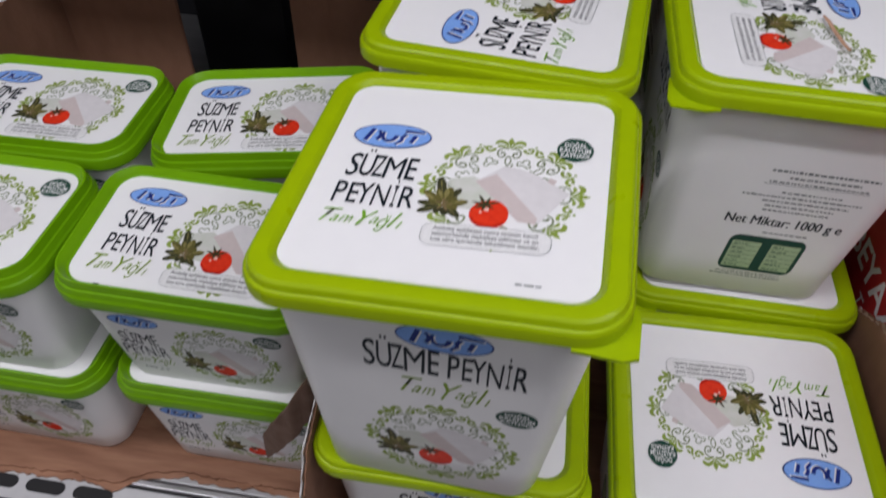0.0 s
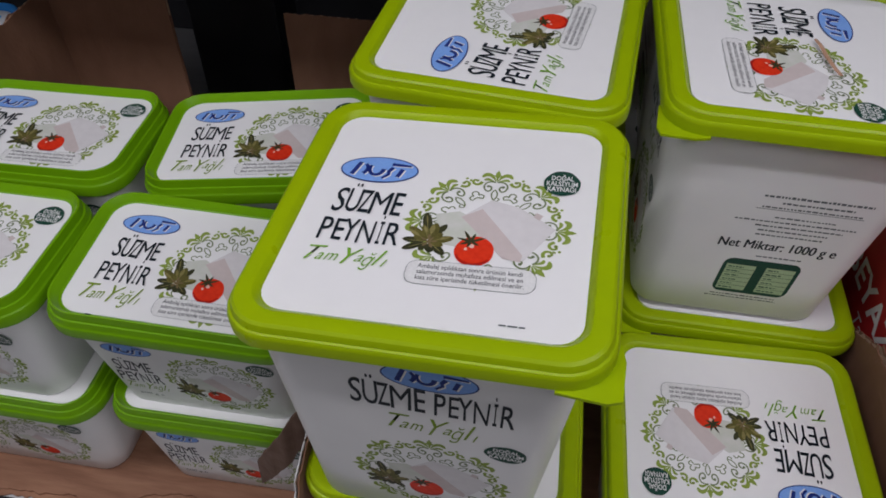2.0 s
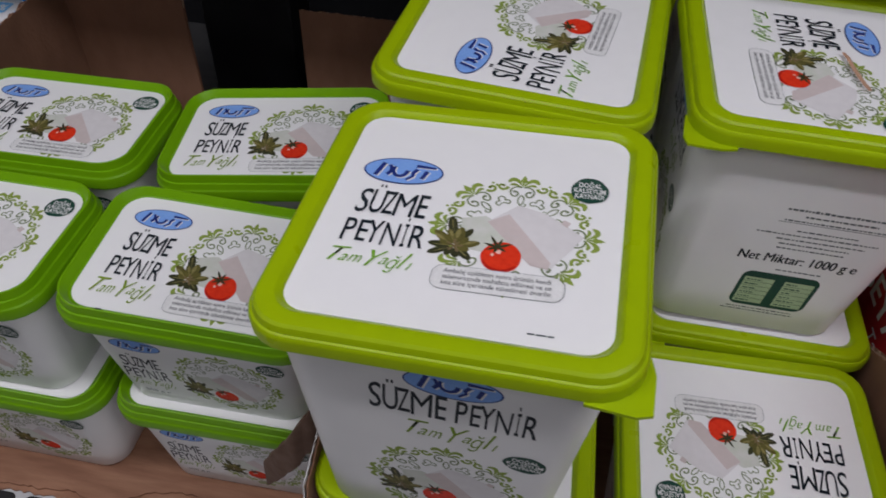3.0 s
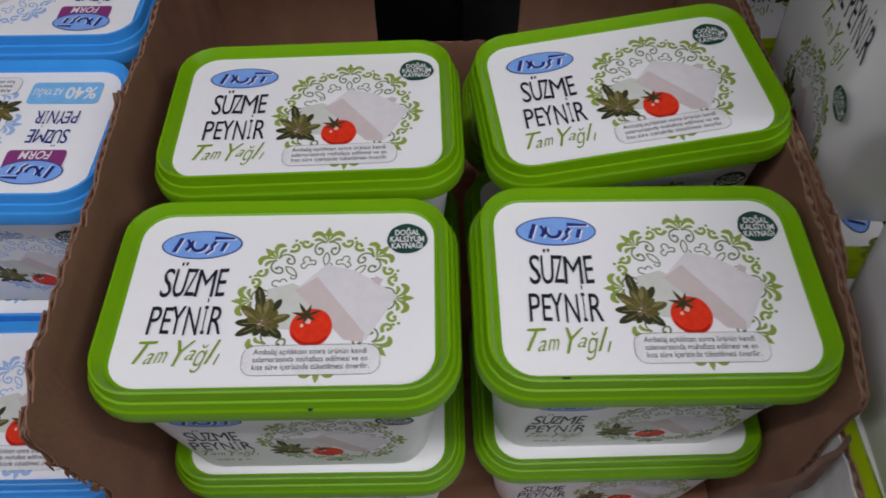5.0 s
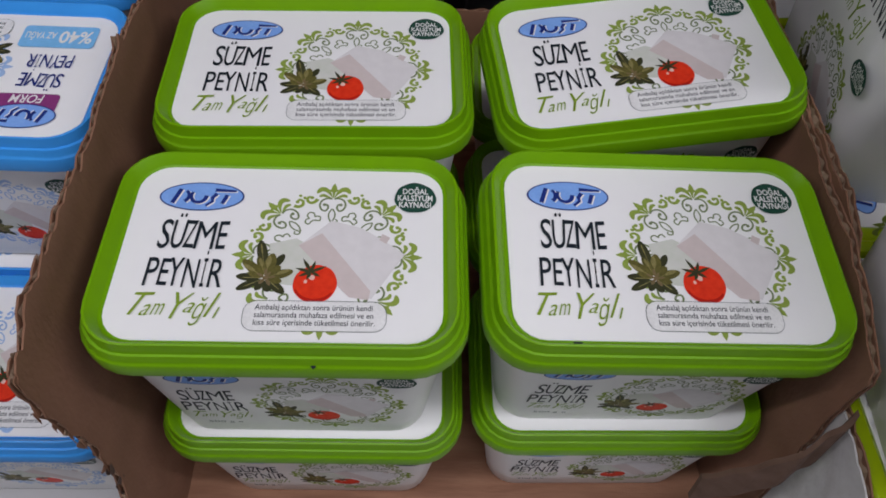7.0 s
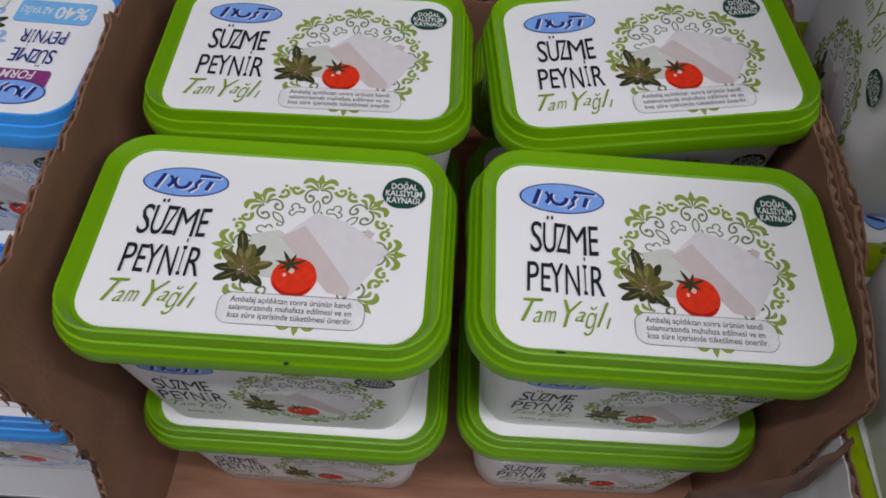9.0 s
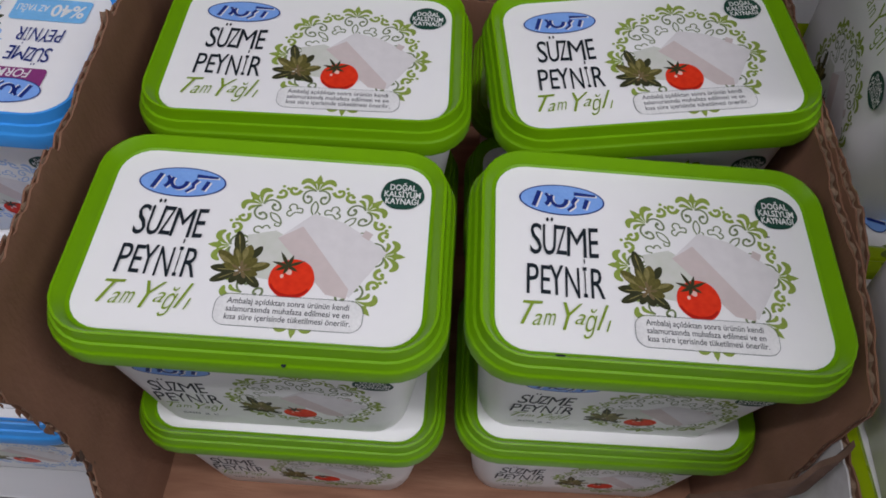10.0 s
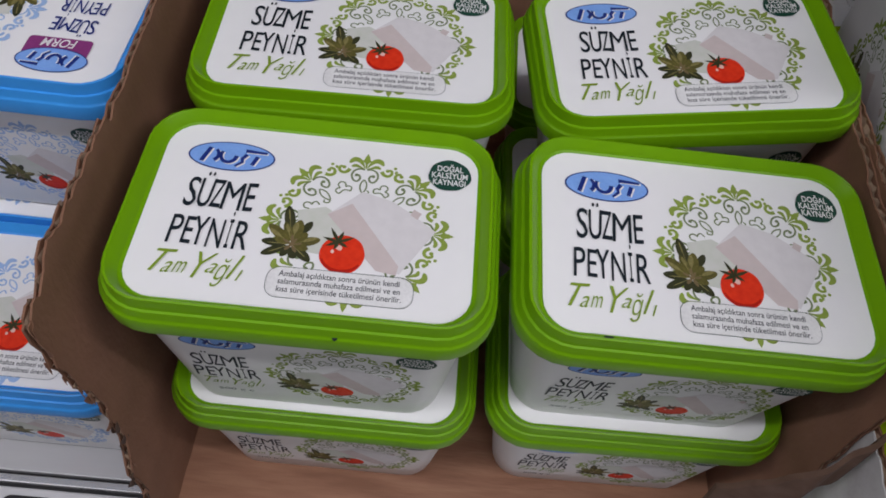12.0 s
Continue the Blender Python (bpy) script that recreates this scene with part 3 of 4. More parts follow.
def lid_mesh(d, material, tall):
    """A snap-on lid; the sheet with the print lies in the sunk middle, whose level is z = 0."""
    px, py, rp, hx, hy, r = d["px"], d["py"], d["rp"], d["hx"], d["hy"], d["r"]

    def ring(k, z):
        """A ring that is k of the way from the printed panel to the outer edge."""
        return (px + (hx - px) * k, py + (hy - py) * k, rp + (r - rp) * k, z)
    bm = bmesh.new()
    if tall:
        rings = [ring(1 - 0.10, -0.0072), ring(1.0, -0.0072), ring(1.0, -0.0030), ring(0.975, -0.0019), ring(0.93, -0.0012), ring(0.86, -0.0009), ring(0.83, 0.0004), ring(0.79, 0.0014), ring(0.70, 0.0022),
                 ring(0.45, 0.0026), ring(0.20, 0.0022), ring(0.08, 0.0012), ring(0.02, 0.0002), ring(0.0, -0.0002)]
    else:
        rings = [ring(0.86, -0.0112), ring(0.99, -0.0112), ring(1.02, -0.0100), ring(1.02, -0.0054), ring(0.975, -0.0045), ring(0.90, -0.0040), ring(0.86, -0.0034), ring(0.82, -0.0012),
                 ring(0.78, -0.0005), ring(0.66, -0.0003), ring(0.635, 0.0004), ring(0.61, 0.0034), ring(0.575, 0.0043), ring(0.47, 0.0045), ring(0.42, 0.0041), ring(0.13, 0.0003), ring(0.0, -0.0002)]
    loft(bm, rings)
    bmesh.ops.recalc_face_normals(bm, faces=bm.faces)
    return finish("lid", bm, material, 24)


def body_mesh(d):
    bm = bmesh.new()
    h, tx, ty, bx, by, rb = d["h"], d["tx"], d["ty"], d["bx"], d["by"], d["rb"]
    rings = [(bx - 0.004, by - 0.004, rb - 0.004, 0.0012), (bx - 0.003, by - 0.003, rb - 0.003, 0.0), (bx - 0.001, by - 0.001, rb - 0.001, 0.0004), (bx, by, rb, 0.0016)]
    for k in (0.2, 0.4, 0.6, 0.8, 1.0):
        rings.append((bx + (tx - bx) * k, by + (ty - by) * k, rb + 0.002 * k, 0.0016 + (h - 0.008 - 0.0016) * k))
    loft(bm, rings)
    bmesh.ops.recalc_face_normals(bm, faces=bm.faces)
    return finish("tub_body", bm, WHITE, 40)


def sheet_mesh(d):
    bm = bmesh.new()
    loft(bm, [(d["px"] - 0.0003, d["py"] - 0.0003, d["rp"], -0.0002), (d["px"] - 0.0003, d["py"] - 0.0003, d["rp"], 0.0002)])
    bmesh.ops.recalc_face_normals(bm, faces=bm.faces)
    return finish("label_sheet", bm, LABEL)


def panel(d, face, up):
    """The pose of a print on a tapered wall of the tub: face 0 front, 90 the +x wall, 180 back; up: height of its middle."""
    half_t, half_b = (d["ty"], d["by"]) if face in (0, 180) else (d["tx"], d["bx"])
    k = (up - 0.0016) / (d["h"] - 0.0096)
    lean = math.degrees(math.atan2(half_t - half_b, d["h"] - 0.0096))
    return pose(0, 0, 0, 0, 0, face) @ pose(0, -(half_b + (half_t - half_b) * k) - 0.00006, up, 90 + lean)


def tub(kind, lid_colour, art, fronts, label, group):
    d = TALL if kind == "tall" else SMALL
    thing = new("cheese_tub")
    tagged(thing, label, "food tub", group)
    body = hang("body", body_mesh(d), thing, None, "white plastic tub body")
    lid = hang("lid", lid_mesh(d, lid_colour, kind == "tall"), thing, pose(0, 0, d["h"]))
    hang("label_sheet", sheet_mesh(d), lid, None, "white printed label")
    for i, (name, me) in enumerate(art):
        hang(name, me, lid, pose(0, -d["off"], 0.0004 + i * 0.000012))
    for face, up, pieces, (shift, wide, high) in fronts:
        for i, (name, me) in enumerate(pieces):
            hang(name, me, body, panel(d, face, up) @ pose(shift, 0, i * 0.000003) @ Matrix.Diagonal((wide, high, 1, 1)))
    if kind == "tall":
        tab = bmesh.new()
        pts = [(0.0, 0.0), (0.0005, -0.020), (0.0155, -0.0215), (0.0200, -0.0200), (0.0205, -0.006), (0.0190, 0.0)]
        lo = [tab.verts.new((0.0445 + x, -0.0435 + y, -0.0085)) for x, y in pts]
        hi = [tab.verts.new((0.0445 + x, -0.0435 + y, -0.0073)) for x, y in pts]
        tab.faces.new(lo[::-1]), tab.faces.new(hi)
        for i in range(len(pts)):
            j = (i + 1) % len(pts)
            tab.faces.new((lo[i], lo[j], hi[j], hi[i]))
        bmesh.ops.recalc_face_normals(tab, faces=tab.faces)
        part("pull_tab", tab, lid_colour, lid, "lime plastic pull tab")
    return thing


SMALL["off"], TALL["off"] = 0.0081, 0.0085
PLAIN = (0.0, 1.0, 1.0)


def stand(d, x, y, z, yaw=0.0, tx=0.0, ty=0.0):
    """The pose of a tub from the place of its print's origin, the yaw, and small leans."""
    return Matrix.Translation((x, y, z)) @ pose(0, 0, 0, 0, 0, yaw) @ pose(0, 0, 0, tx, ty, 0) @ Matrix.Translation((0, d["off"], -d["h"]))


green_art, tall_art, sky_art = lid_art(False), lid_art(True), blue_art()
green_front, blue_front, tall_front, facts = side_art_small(INK_OLIVE), side_art_small(INK_ICE), side_art_big(), facts_art()

table = bmesh.new()
blob(table, [(0.0185 + x, 0.012 + y) for x, y in rounded(0.0085, 0.0125, 0.0015)])
small_side = [("nutrition_box", finish("small_table", table, INK_BADGE))]


def place_all(first, d, rows, label_of=None):
    """Puts the first tub and its copies at their rows of (x, y, z, yaw, tx, ty)."""
    made = []
    for i, row in enumerate(rows):
        m = stand(d, *row[:6])
        ob = first if i == 0 else copy_thing(first, m)
        ob.matrix_basis = m
        if len(row) > 6:
            ob["label"] = row[6]
        made.append(ob)
    return made


green_tub = tub("small", GREEN, green_art, [(0, 0.0395, green_front, PLAIN), (180, 0.0395, green_front, PLAIN), (90, 0.0450, small_side, PLAIN)],
                "low white cheese tub with a green lid and printed label", "green-lidded cheese tubs")
greens = place_all(green_tub, SMALL, [
    (0.0000, 0.0000, 0.1800, 0.0, -0.2, 0.1, "low white cheese tub, green lid, on top of another tub"),
    (0.1318, 0.0031, 0.1788, 0.5, 2.3, 1.4, "low white cheese tub, green lid, leaning on a lower tub"),
    (0.0035, 0.0915, 0.1815, 0.9, -0.9, -0.6, "low white cheese tub, green lid, behind the front stack"),
    (0.1367, 0.0979, 0.1859, 6.1, 0.7, -4.9, "low white cheese tub, green lid, turned and tilted on its stack"),
    (0.0025, 0.0028, 0.0915, -0.2, 0, 0, "low white cheese tub, green lid, bottom of the front stack"),
    (0.1335, 0.0075, 0.0915, 0.5, 0, 0, "low white cheese tub, green lid, bottom of a leaning stack"),
    (0.0030, 0.0910, 0.0915, 0.6, 0, 0, "low white cheese tub, green lid, bottom of the back stack"),
    (0.1340, 0.0950, 0.0915, 1.5, 0, 0, "low white cheese tub, green lid, under the tilted tub"),
    (0.1350, 0.1860, 0.0915, -0.6, 0, 0, "low white cheese tub, green lid, single on the box floor"),
])

blue_tub = tub("small", BLUE, sky_art, [(0, 0.0395, blue_front, PLAIN), (180, 0.0395, blue_front, PLAIN)],
               "low white cheese tub with a blue lid and printed label", "blue-lidded cheese tubs")
place_all(blue_tub, SMALL, [
    (-0.1386, 0.1029, 0.1786, 179.0, 0, 0, "low white light-cheese tub, blue lid, on a lower tub"),
    (-0.1439, 0.1990, 0.1788, 179.6, 0, 0, "low white light-cheese tub, blue lid, at the back of the row"),
    (-0.1417, 0.0030, 0.0895, 0.0, 0, 0, "low white light-cheese tub, blue lid, standing on the steel deck"),
    (-0.1392, 0.1025, 0.0893, 179.6, 0, 0, "low white light-cheese tub, blue lid, carrying another tub"),
    (-0.1445, 0.1985, 0.0893, 180.0, 0, 0, "low white light-cheese tub, blue lid, under the rear tub"),
])

tall_tub = tub("tall", LIME, tall_art, [(0, 0.0720, tall_front, PLAIN), (180, 0.0720, tall_front, (0.0095, 1.0, 1.0)), (90, 0.0590, facts, (0.0098, 1.12, 1.3))],
               "tall white cheese tub with a lime lid and printed label", "lime-lidded cheese tubs")
talls = place_all(tall_tub, TALL, [
    (0.2600, -0.0332, 0.2677, -2.6, 0.0, 0.0, "tall white cheese tub, its lime lid loose, on another tub"),
    (0.2769, 0.1108, 0.2669, 84.6, 0.2, -1.9, "tall white cheese tub, lime lid, turned sideways on its stack"),
    (0.3927, 0.1046, 0.2708, -89.4, -1.7, 1.1, "tall white cheese tub, lime lid, nutrition panel to the front"),
    (0.3992, -0.0077, 0.1309, 181.35, -0.9, 0.6, "tall white cheese tub, lime lid, single with upside-down print"),
    (0.2645, -0.0200, 0.1345, 0.6, 0, 0, "tall white cheese tub, lime lid, bottom of the front stack"),
    (0.2740, 0.1080, 0.1345, 88.0, 0, 0, "tall white cheese tub, lime lid, bottom of the turned stack"),
    (0.3975, 0.1113, 0.1345, -90.5, 0, 0, "tall white cheese tub, lime lid, under another tub"),
    (0.2650, 0.2450, 0.1345, 2.0, 0, 0, "tall white cheese tub, lime lid, low at the back"),
    (0.4000, 0.2480, 0.1345, 180.0, 0, 0, "tall white cheese tub, lime lid, bottom of the rear stack"),
    (0.4020, 0.2440, 0.2690, 180.0, 0, 0, "tall white cheese tub, lime lid, in shade at the back"),
])


def lid_of(thing):
    return [o for o in thing.children if o.name.startswith("lid")][0]


# lids under other tubs carry less print
for thing in (greens[4], greens[5]):
    for ob in list(lid_of(thing).children):
        if ob.name.startswith(("note_", "ornament")):
            bpy.data.objects.remove(ob)
for ob in list(lid_of(talls[6]).children):
    if ob.name.startswith(("ornament", "badge", "herb")):
        bpy.data.objects.remove(ob)


# the lid of the tilted tub is not pressed home on one side
lid_of(talls[0]).matrix_local = pose(0, 0, TALL["h"], 0, -3.6, 0)

def reprint(thing, dx, dy, turn):
    """Print that sits off the middle of its label by (dx, dy) and a small turn."""
    for ob in lid_of(thing).children:
        if not ob.name.startswith(("label_sheet", "pull_tab")):
            ob.matrix_basis = pose(dx, dy, 0, 0, 0, turn) @ ob.matrix_basis


for thing, dx, dy, turn in ((talls[0], 0.0010, 0.0010, 1.4), (talls[1], -0.0042, -0.0013, -4.5), (talls[2], 0.0066, 0.0005, 1.0), (talls[3], 0.0005, 0.0042, 0.0)):
    reprint(thing, dx, dy, turn)

# specks of dirt and a date stamp
for thing, x, y, z, rx, ry in ((greens[0], 0.0138, -0.0424, -0.0037, 0.0008, 0.0007), (greens[1], -0.0350, -0.0386, 0.0039, 0.0016, 0.0005), (greens[1], 0.0400, 0.0130, 0.0006, 0.0006, 0.0003)):
    bm = bmesh.new()
    oval(bm, 0, 0, rx, ry, n=12, wob=0.15)
    hang("dirt_speck", finish("dirt_speck", bm, INK_BLACK), lid_of(thing), pose(x, y, z))
bm = bmesh.new()
for x, w in ((0.0, 0.0022), (0.0027, 0.0030), (0.0062, 0.0018)):
    blob(bm, [(x, 0), (x + w, 0.0001), (x + w, 0.0007), (x, 0.0006)])
hang("date_stamp", finish("date_stamp", bm, INK_GREY), lid_of(talls[0]), pose(0.0262, -0.0480, 0.0006))

# a splinter on a lid
bm = bmesh.new()
for a, b in (((0.4075, 0.1105, 0.2725), (0.4129, 0.0823, 0.2722)),):
    a, b = Vector(a), Vector(b)
    rings = []
    for t in (0, 0.15, 0.5, 0.85, 1):
        c = a.lerp(b, t) + Vector((0.0006 * math.sin(7 * t), 0, 0))
        w = 0.0011 * (0.45 + 0.55 * math.sin(math.pi * (0.15 + 0.7 * t)))
        rings.append([bm.verts.new(c + Vector((w * math.cos(q), 0.2 * w * math.cos(q), 0.6 * w * math.sin(q)))) for q in [k * math.pi / 3 for k in range(6)]])
    for p, q in zip(rings, rings[1:]):
        for k in range(6):
            bm.faces.new((p[k], p[(k + 1) % 6], q[(k + 1) % 6], q[k]))
    bm.faces.new(rings[0][::-1]), bm.faces.new(rings[-1])
bmesh.ops.recalc_face_normals(bm, faces=bm.faces)
tagged(new("wood_splinter", finish("wood_splinter", bm, surface("pale_wood", (0.50, 0.30, 0.20), 0.8, second=(0.36, 0.2, 0.13), scale=300), 60)),
       "thin pale brown splinter lying on a lime lid", "splinter")


# ---- cardboard ----
def along(ctrl, s):
    """Straight-line reading of control points (s, value)."""
    return float(np.interp(s, [c[0] for c in ctrl], [c[1] for c in ctrl]))


def ragged(x, seed, amp):
    return amp * (noise.noise((x * 60, seed, 0)) + 0.8 * noise.noise((x * 210, seed, 3)) + 0.7 * abs(noise.noise((x * 560, seed, 7))))


def crease(u, z, seed):
    """Dents and soft folds of a handled carton wall."""
    return 0.0009 * noise.noise((u * 22, z * 22, seed)) + 0.0005 * noise.noise((u * 70, z * 55, seed + 2)) + 0.0007 * max(0, noise.noise((u * 9 + z * 16, seed, 4)))


def wall_sheet(name, parent, m, length, top, front=None, thick=0.0032, amp=0.0012, seed=1.0, low=0.0, label="", bow=0.0, outer=None):
    """A corrugated wall in its own frame: u along x, thickness along y (0 to thick), z up. top: (u, height); front: (z, u) of the torn end."""
    nu, nz = 150, 26
    bm = bmesh.new()
    skin = 0.0007

    def where(i, j):
        s, t = i / nu, j / nz
        z_top = along(top, s * length) + ragged(s * length, seed, amp)
        z = low + (z_top - low) * t
        u0 = (along(front, z) + ragged(z + 0.3, seed + 5, amp * 1.4)) if front else 0.0
        return u0 + (length - u0) * s, z
    for side, (y0, y1, drop) in enumerate(((0, skin, 0.0), (thick - skin, thick, 0.0026))):
        grid, first = {}, len(bm.faces)
        for i in range(nu + 1):
            for j in range(nz + 1):
                u, z = where(i, j)
                if drop and j == nz:
                    z -= drop * (0.5 + noise.noise((u * 90, seed, 11)))
                w = bow * math.sin(math.pi * min(1, u / length)) + crease(u, z, seed)
                grid[i, j] = (bm.verts.new((u, y0 + w, z)), bm.verts.new((u, y1 + w, z)))
        for i in range(nu):
            for j in range(nz):
                a, b, c, e = grid[i, j], grid[i + 1, j], grid[i + 1, j + 1], grid[i, j + 1]
                bm.faces.new((a[0], b[0], c[0], e[0]))
                bm.faces.new((e[1], c[1], b[1], a[1]))
        for i in range(nu):
            for j in (0, nz):
                a, b = grid[i, j], grid[i + 1, j]
                bm.faces.new((a[0], a[1], b[1], b[0]))
        for j in range(nz):
            for i in (0, nu):
                a, b = grid[i, j], grid[i, j + 1]
                bm.faces.new((a[0], b[0], b[1], a[1]))
        if outer and side:
            for q in list(bm.faces)[first:]:
                q.material_index = int(q.calc_center_median().x < 0.066)
    bmesh.ops.recalc_face_normals(bm, faces=bm.faces)
    wall = part(name, bm, CARD, parent, label)
    if outer:
        wall.data.materials.append(outer)
    wall.matrix_local = m
    flute = bmesh.new()
    prev = None
    steps = int(length / 0.0011)
    for i in range(steps + 1):
        s = i / steps
        u_t, z_t = where(s * nu, nz)
        u_b = u_t
        w = bow * math.sin(math.pi * min(1, u_t / length)) + crease(u_t, z_t, seed)
        y = thick / 2 + (thick / 2 - skin) * math.sin(2 * math.pi * u_t / 0.0062) + w
        z_t -= 0.0006 + 0.0005 * noise.noise((u_t * 300, seed, 1))
        cur = (flute.verts.new((u_t, y, z_t)), flute.verts.new((u_b, y, max(low, z_t - 0.012))))
        if prev:
            flute.faces.new((prev[0], prev[1], cur[1], cur[0]))
        prev = cur
    if front:
        prev = None
        for j in range(120):
            z = low + 0.001 + (along(top, 0) - low - 0.003) * j / 119
            u = along(front, z) + ragged(z + 0.3, seed + 5, amp * 1.4)
            y = thick / 2 + (thick / 2 - skin) * math.sin(2 * math.pi * z / 0.0062) + crease(u, z, seed)
            cur = (flute.verts.new((u + 0.0006, y, z)), flute.verts.new((u + 0.010, y, z)))
            if prev:
                flute.faces.new((prev[0], prev[1], cur[1], cur[0]))
            prev = cur
    f = part("fluting", flute, CARD_EDGE, wall, "torn corrugated edge")
    return wall


def floor_sheet(parent, x0, x1, y_back, edge, seed, thick=0.003):
    bm = bmesh.new()
    n, rows_ = 160, 10
    grid = {}
    for i in range(n + 1):
        x = x0 + (x1 - x0) * i / n
        yf = along(edge, x) + ragged(x, seed, 0.0022)
        for j in range(rows_ + 1):
            y = yf + (y_back - yf) * j / rows_
            dz = 0.0004 * noise.noise((x * 30, y * 30, seed)) + (0.0016 * (1 - j) * noise.noise((x * 40, seed, 2)) if j < 1 else 0)
            grid[i, j] = (bm.verts.new((x, y, thick + dz)), bm.verts.new((x, y, 0.0003 + min(dz, 0))))
    for i in range(n):
        for j in range(rows_):
            a, b, c, e = grid[i, j], grid[i + 1, j], grid[i + 1, j + 1], grid[i, j + 1]
            bm.faces.new((a[0], b[0], c[0], e[0]))
            bm.faces.new((e[1], c[1], b[1], a[1]))
        a, b = grid[i, 0], grid[i + 1, 0]
        bm.faces.new((a[0], a[1], b[1], b[0]))
    return part("bottom", bm, CARD_FLOOR, parent, "pale brown corrugated bottom with a torn front edge")


green_box = tagged(new("cardboard_box"), "open brown corrugated carton, torn front, holding green-lidded tubs", "carton", "open display cartons")
FLOOR_EDGE = [(-0.08, -0.044), (-0.013, -0.041), (0.027, -0.039), (0.056, -0.041), (0.068, -0.034), (0.094, -0.0255), (0.11, -0.028), (0.16, -0.027), (0.20, -0.030)]
floor_sheet(green_box, -0.074, 0.1962, 0.2365, FLOOR_EDGE, 2.0)
floor_sheet(green_box, -0.040, 0.1962, 0.0, [(x, y - 0.0035) for x, y in FLOOR_EDGE], 8.0, 0.0012)
TORN_END = [(0.0, 0.0010), (0.048, 0.0012), (0.073, 0.0013), (0.088, 0.0075), (0.104, 0.0108), (0.124, 0.0100), (0.146, 0.0075), (0.160, 0.0054), (0.175, 0.0057), (0.190, 0.0063), (0.198, 0.0120)]
torn_wall = wall_sheet("side_wall", green_box, pose(-0.0690, -0.052, 0, 0, 0, 90) @ pose(0, 0, 0, -0.4), 0.289,
                       [(0, 0.185), (0.006, 0.190), (0.012, 0.188), (0.0195, 0.197), (0.03, 0.1945), (0.074, 0.195), (0.078, 0.190), (0.083, 0.1935), (0.12, 0.195), (0.1365, 0.1955), (0.138, 0.201), (0.142, 0.195), (0.18, 0.193), (0.289, 0.193)],
                       TORN_END, seed=3.0, amp=0.0018)


def torn_fringe(wall, end, lo, hi, count, material, seed, thick=0.0032):
    """Small curled shreds of liner that stand out along a torn end."""
    rnd = random.Random(seed)
    bm = bmesh.new()
    for i in range(count):
        z = lo + (hi - lo) * (i + rnd.random()) / count
        u, y = along(end, z) + ragged(z + 0.3, 8.0, 0.0031), rnd.choice((0.0002, thick - 0.0002)) + crease(0, z, 3.0)
        reach, wide, roll, tilt = rnd.uniform(0.0006, 0.0024), rnd.uniform(0.0030, 0.0075), rnd.uniform(-0.0022, 0.0022), rnd.uniform(-0.003, 0.001)
        prev = None
        for t in (-0.6, 0.0, 0.35, 0.7, 1.0):
            w = wide * (1 - 0.75 * max(0, t) ** 2.5) * 0.5
            k = max(0, t)
            mid = (u - reach * t, y + roll * k * k, z + tilt * k)
            cur = [bm.verts.new((mid[0], mid[1] + d, mid[2] + e)) for d, e in ((0, -w), (0, w), (0.0003, w), (0.0003, -w))]
            if prev:
                for a, b in ((0, 1), (1, 2), (2, 3), (3, 0)):
                    bm.faces.new((prev[a], prev[b], cur[b], cur[a]))
            prev = cur
        bm.faces.new(prev)
    bmesh.ops.recalc_face_normals(bm, faces=bm.faces)
    part("torn_fringe", bm, material, wall, "ragged shreds of torn liner")


torn_fringe(torn_wall, TORN_END, 0.004, 0.186, 20, CARD, 5)
# lower shreds in the much darker brown
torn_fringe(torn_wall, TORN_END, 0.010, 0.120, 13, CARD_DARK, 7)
wall_sheet("side_wall", green_box, pose(0.1995, -0.060, 0, 0, 0, 90), 0.297, [(0, 0.172), (0.03, 0.181), (0.05, 0.1845), (0.075, 0.183), (0.09, 0.184), (0.14, 0.187), (0.30, 0.190)],
           [(0.0, 0.018), (0.07, 0.021), (0.11, 0.024), (0.14, 0.027), (0.17, 0.027), (0.19, 0.036)], thick=0.0026, seed=9.0)
wall_sheet("back_wall", green_box, pose(-0.0743, 0.2375, 0), 0.0945, [(0, 0.194), (0.0945, 0.192)], amp=0.0003, seed=14.0)
wall_sheet("back_wall", green_box, pose(0.106, 0.2375, 0), 0.0905, [(0, 0.190), (0.0905, 0.190)], amp=0.0003, seed=17.0)
wall_sheet("back_wall", green_box, pose(0.0202, 0.2375, 0), 0.0858, [(0, 0.106), (0.0858, 0.106)], amp=0.0003, seed=19.0)

flap, n = bmesh.new(), 24
up, down = [], []
for i in range(n + 1):
    t = i / n
    x = 0.1975 - 0.0330 * t ** 1.2
    top_z, low_z = 0.155 - 0.046 * t - 0.021 * t * t + ragged(t * 0.05, 41, 0.0014), 0.124 - 0.040 * t - 0.015 * t * t + ragged(t * 0.05, 43, 0.0020)
    y = -0.0395 - 0.0060 * math.sin(math.pi * t) + 0.0016 * noise.noise((t * 6, 4.0, 1.0))
    up.append([flap.verts.new((x, y + d, top_z)) for d in (0, 0.0022)])
    down.append([flap.verts.new((x, y - 0.002 + d, low_z)) for d in (0, 0.0022)])
for i in range(n):
    for p, q, r_, w in ((up[i][0], down[i][0], down[i + 1][0], up[i + 1][0]), (up[i][1], up[i + 1][1], down[i + 1][1], down[i][1]),
                        (up[i][0], up[i + 1][0], up[i + 1][1], up[i][1]), (down[i][0], down[i][1], down[i + 1][1], down[i + 1][0])):
        flap.faces.new((p, q, r_, w))
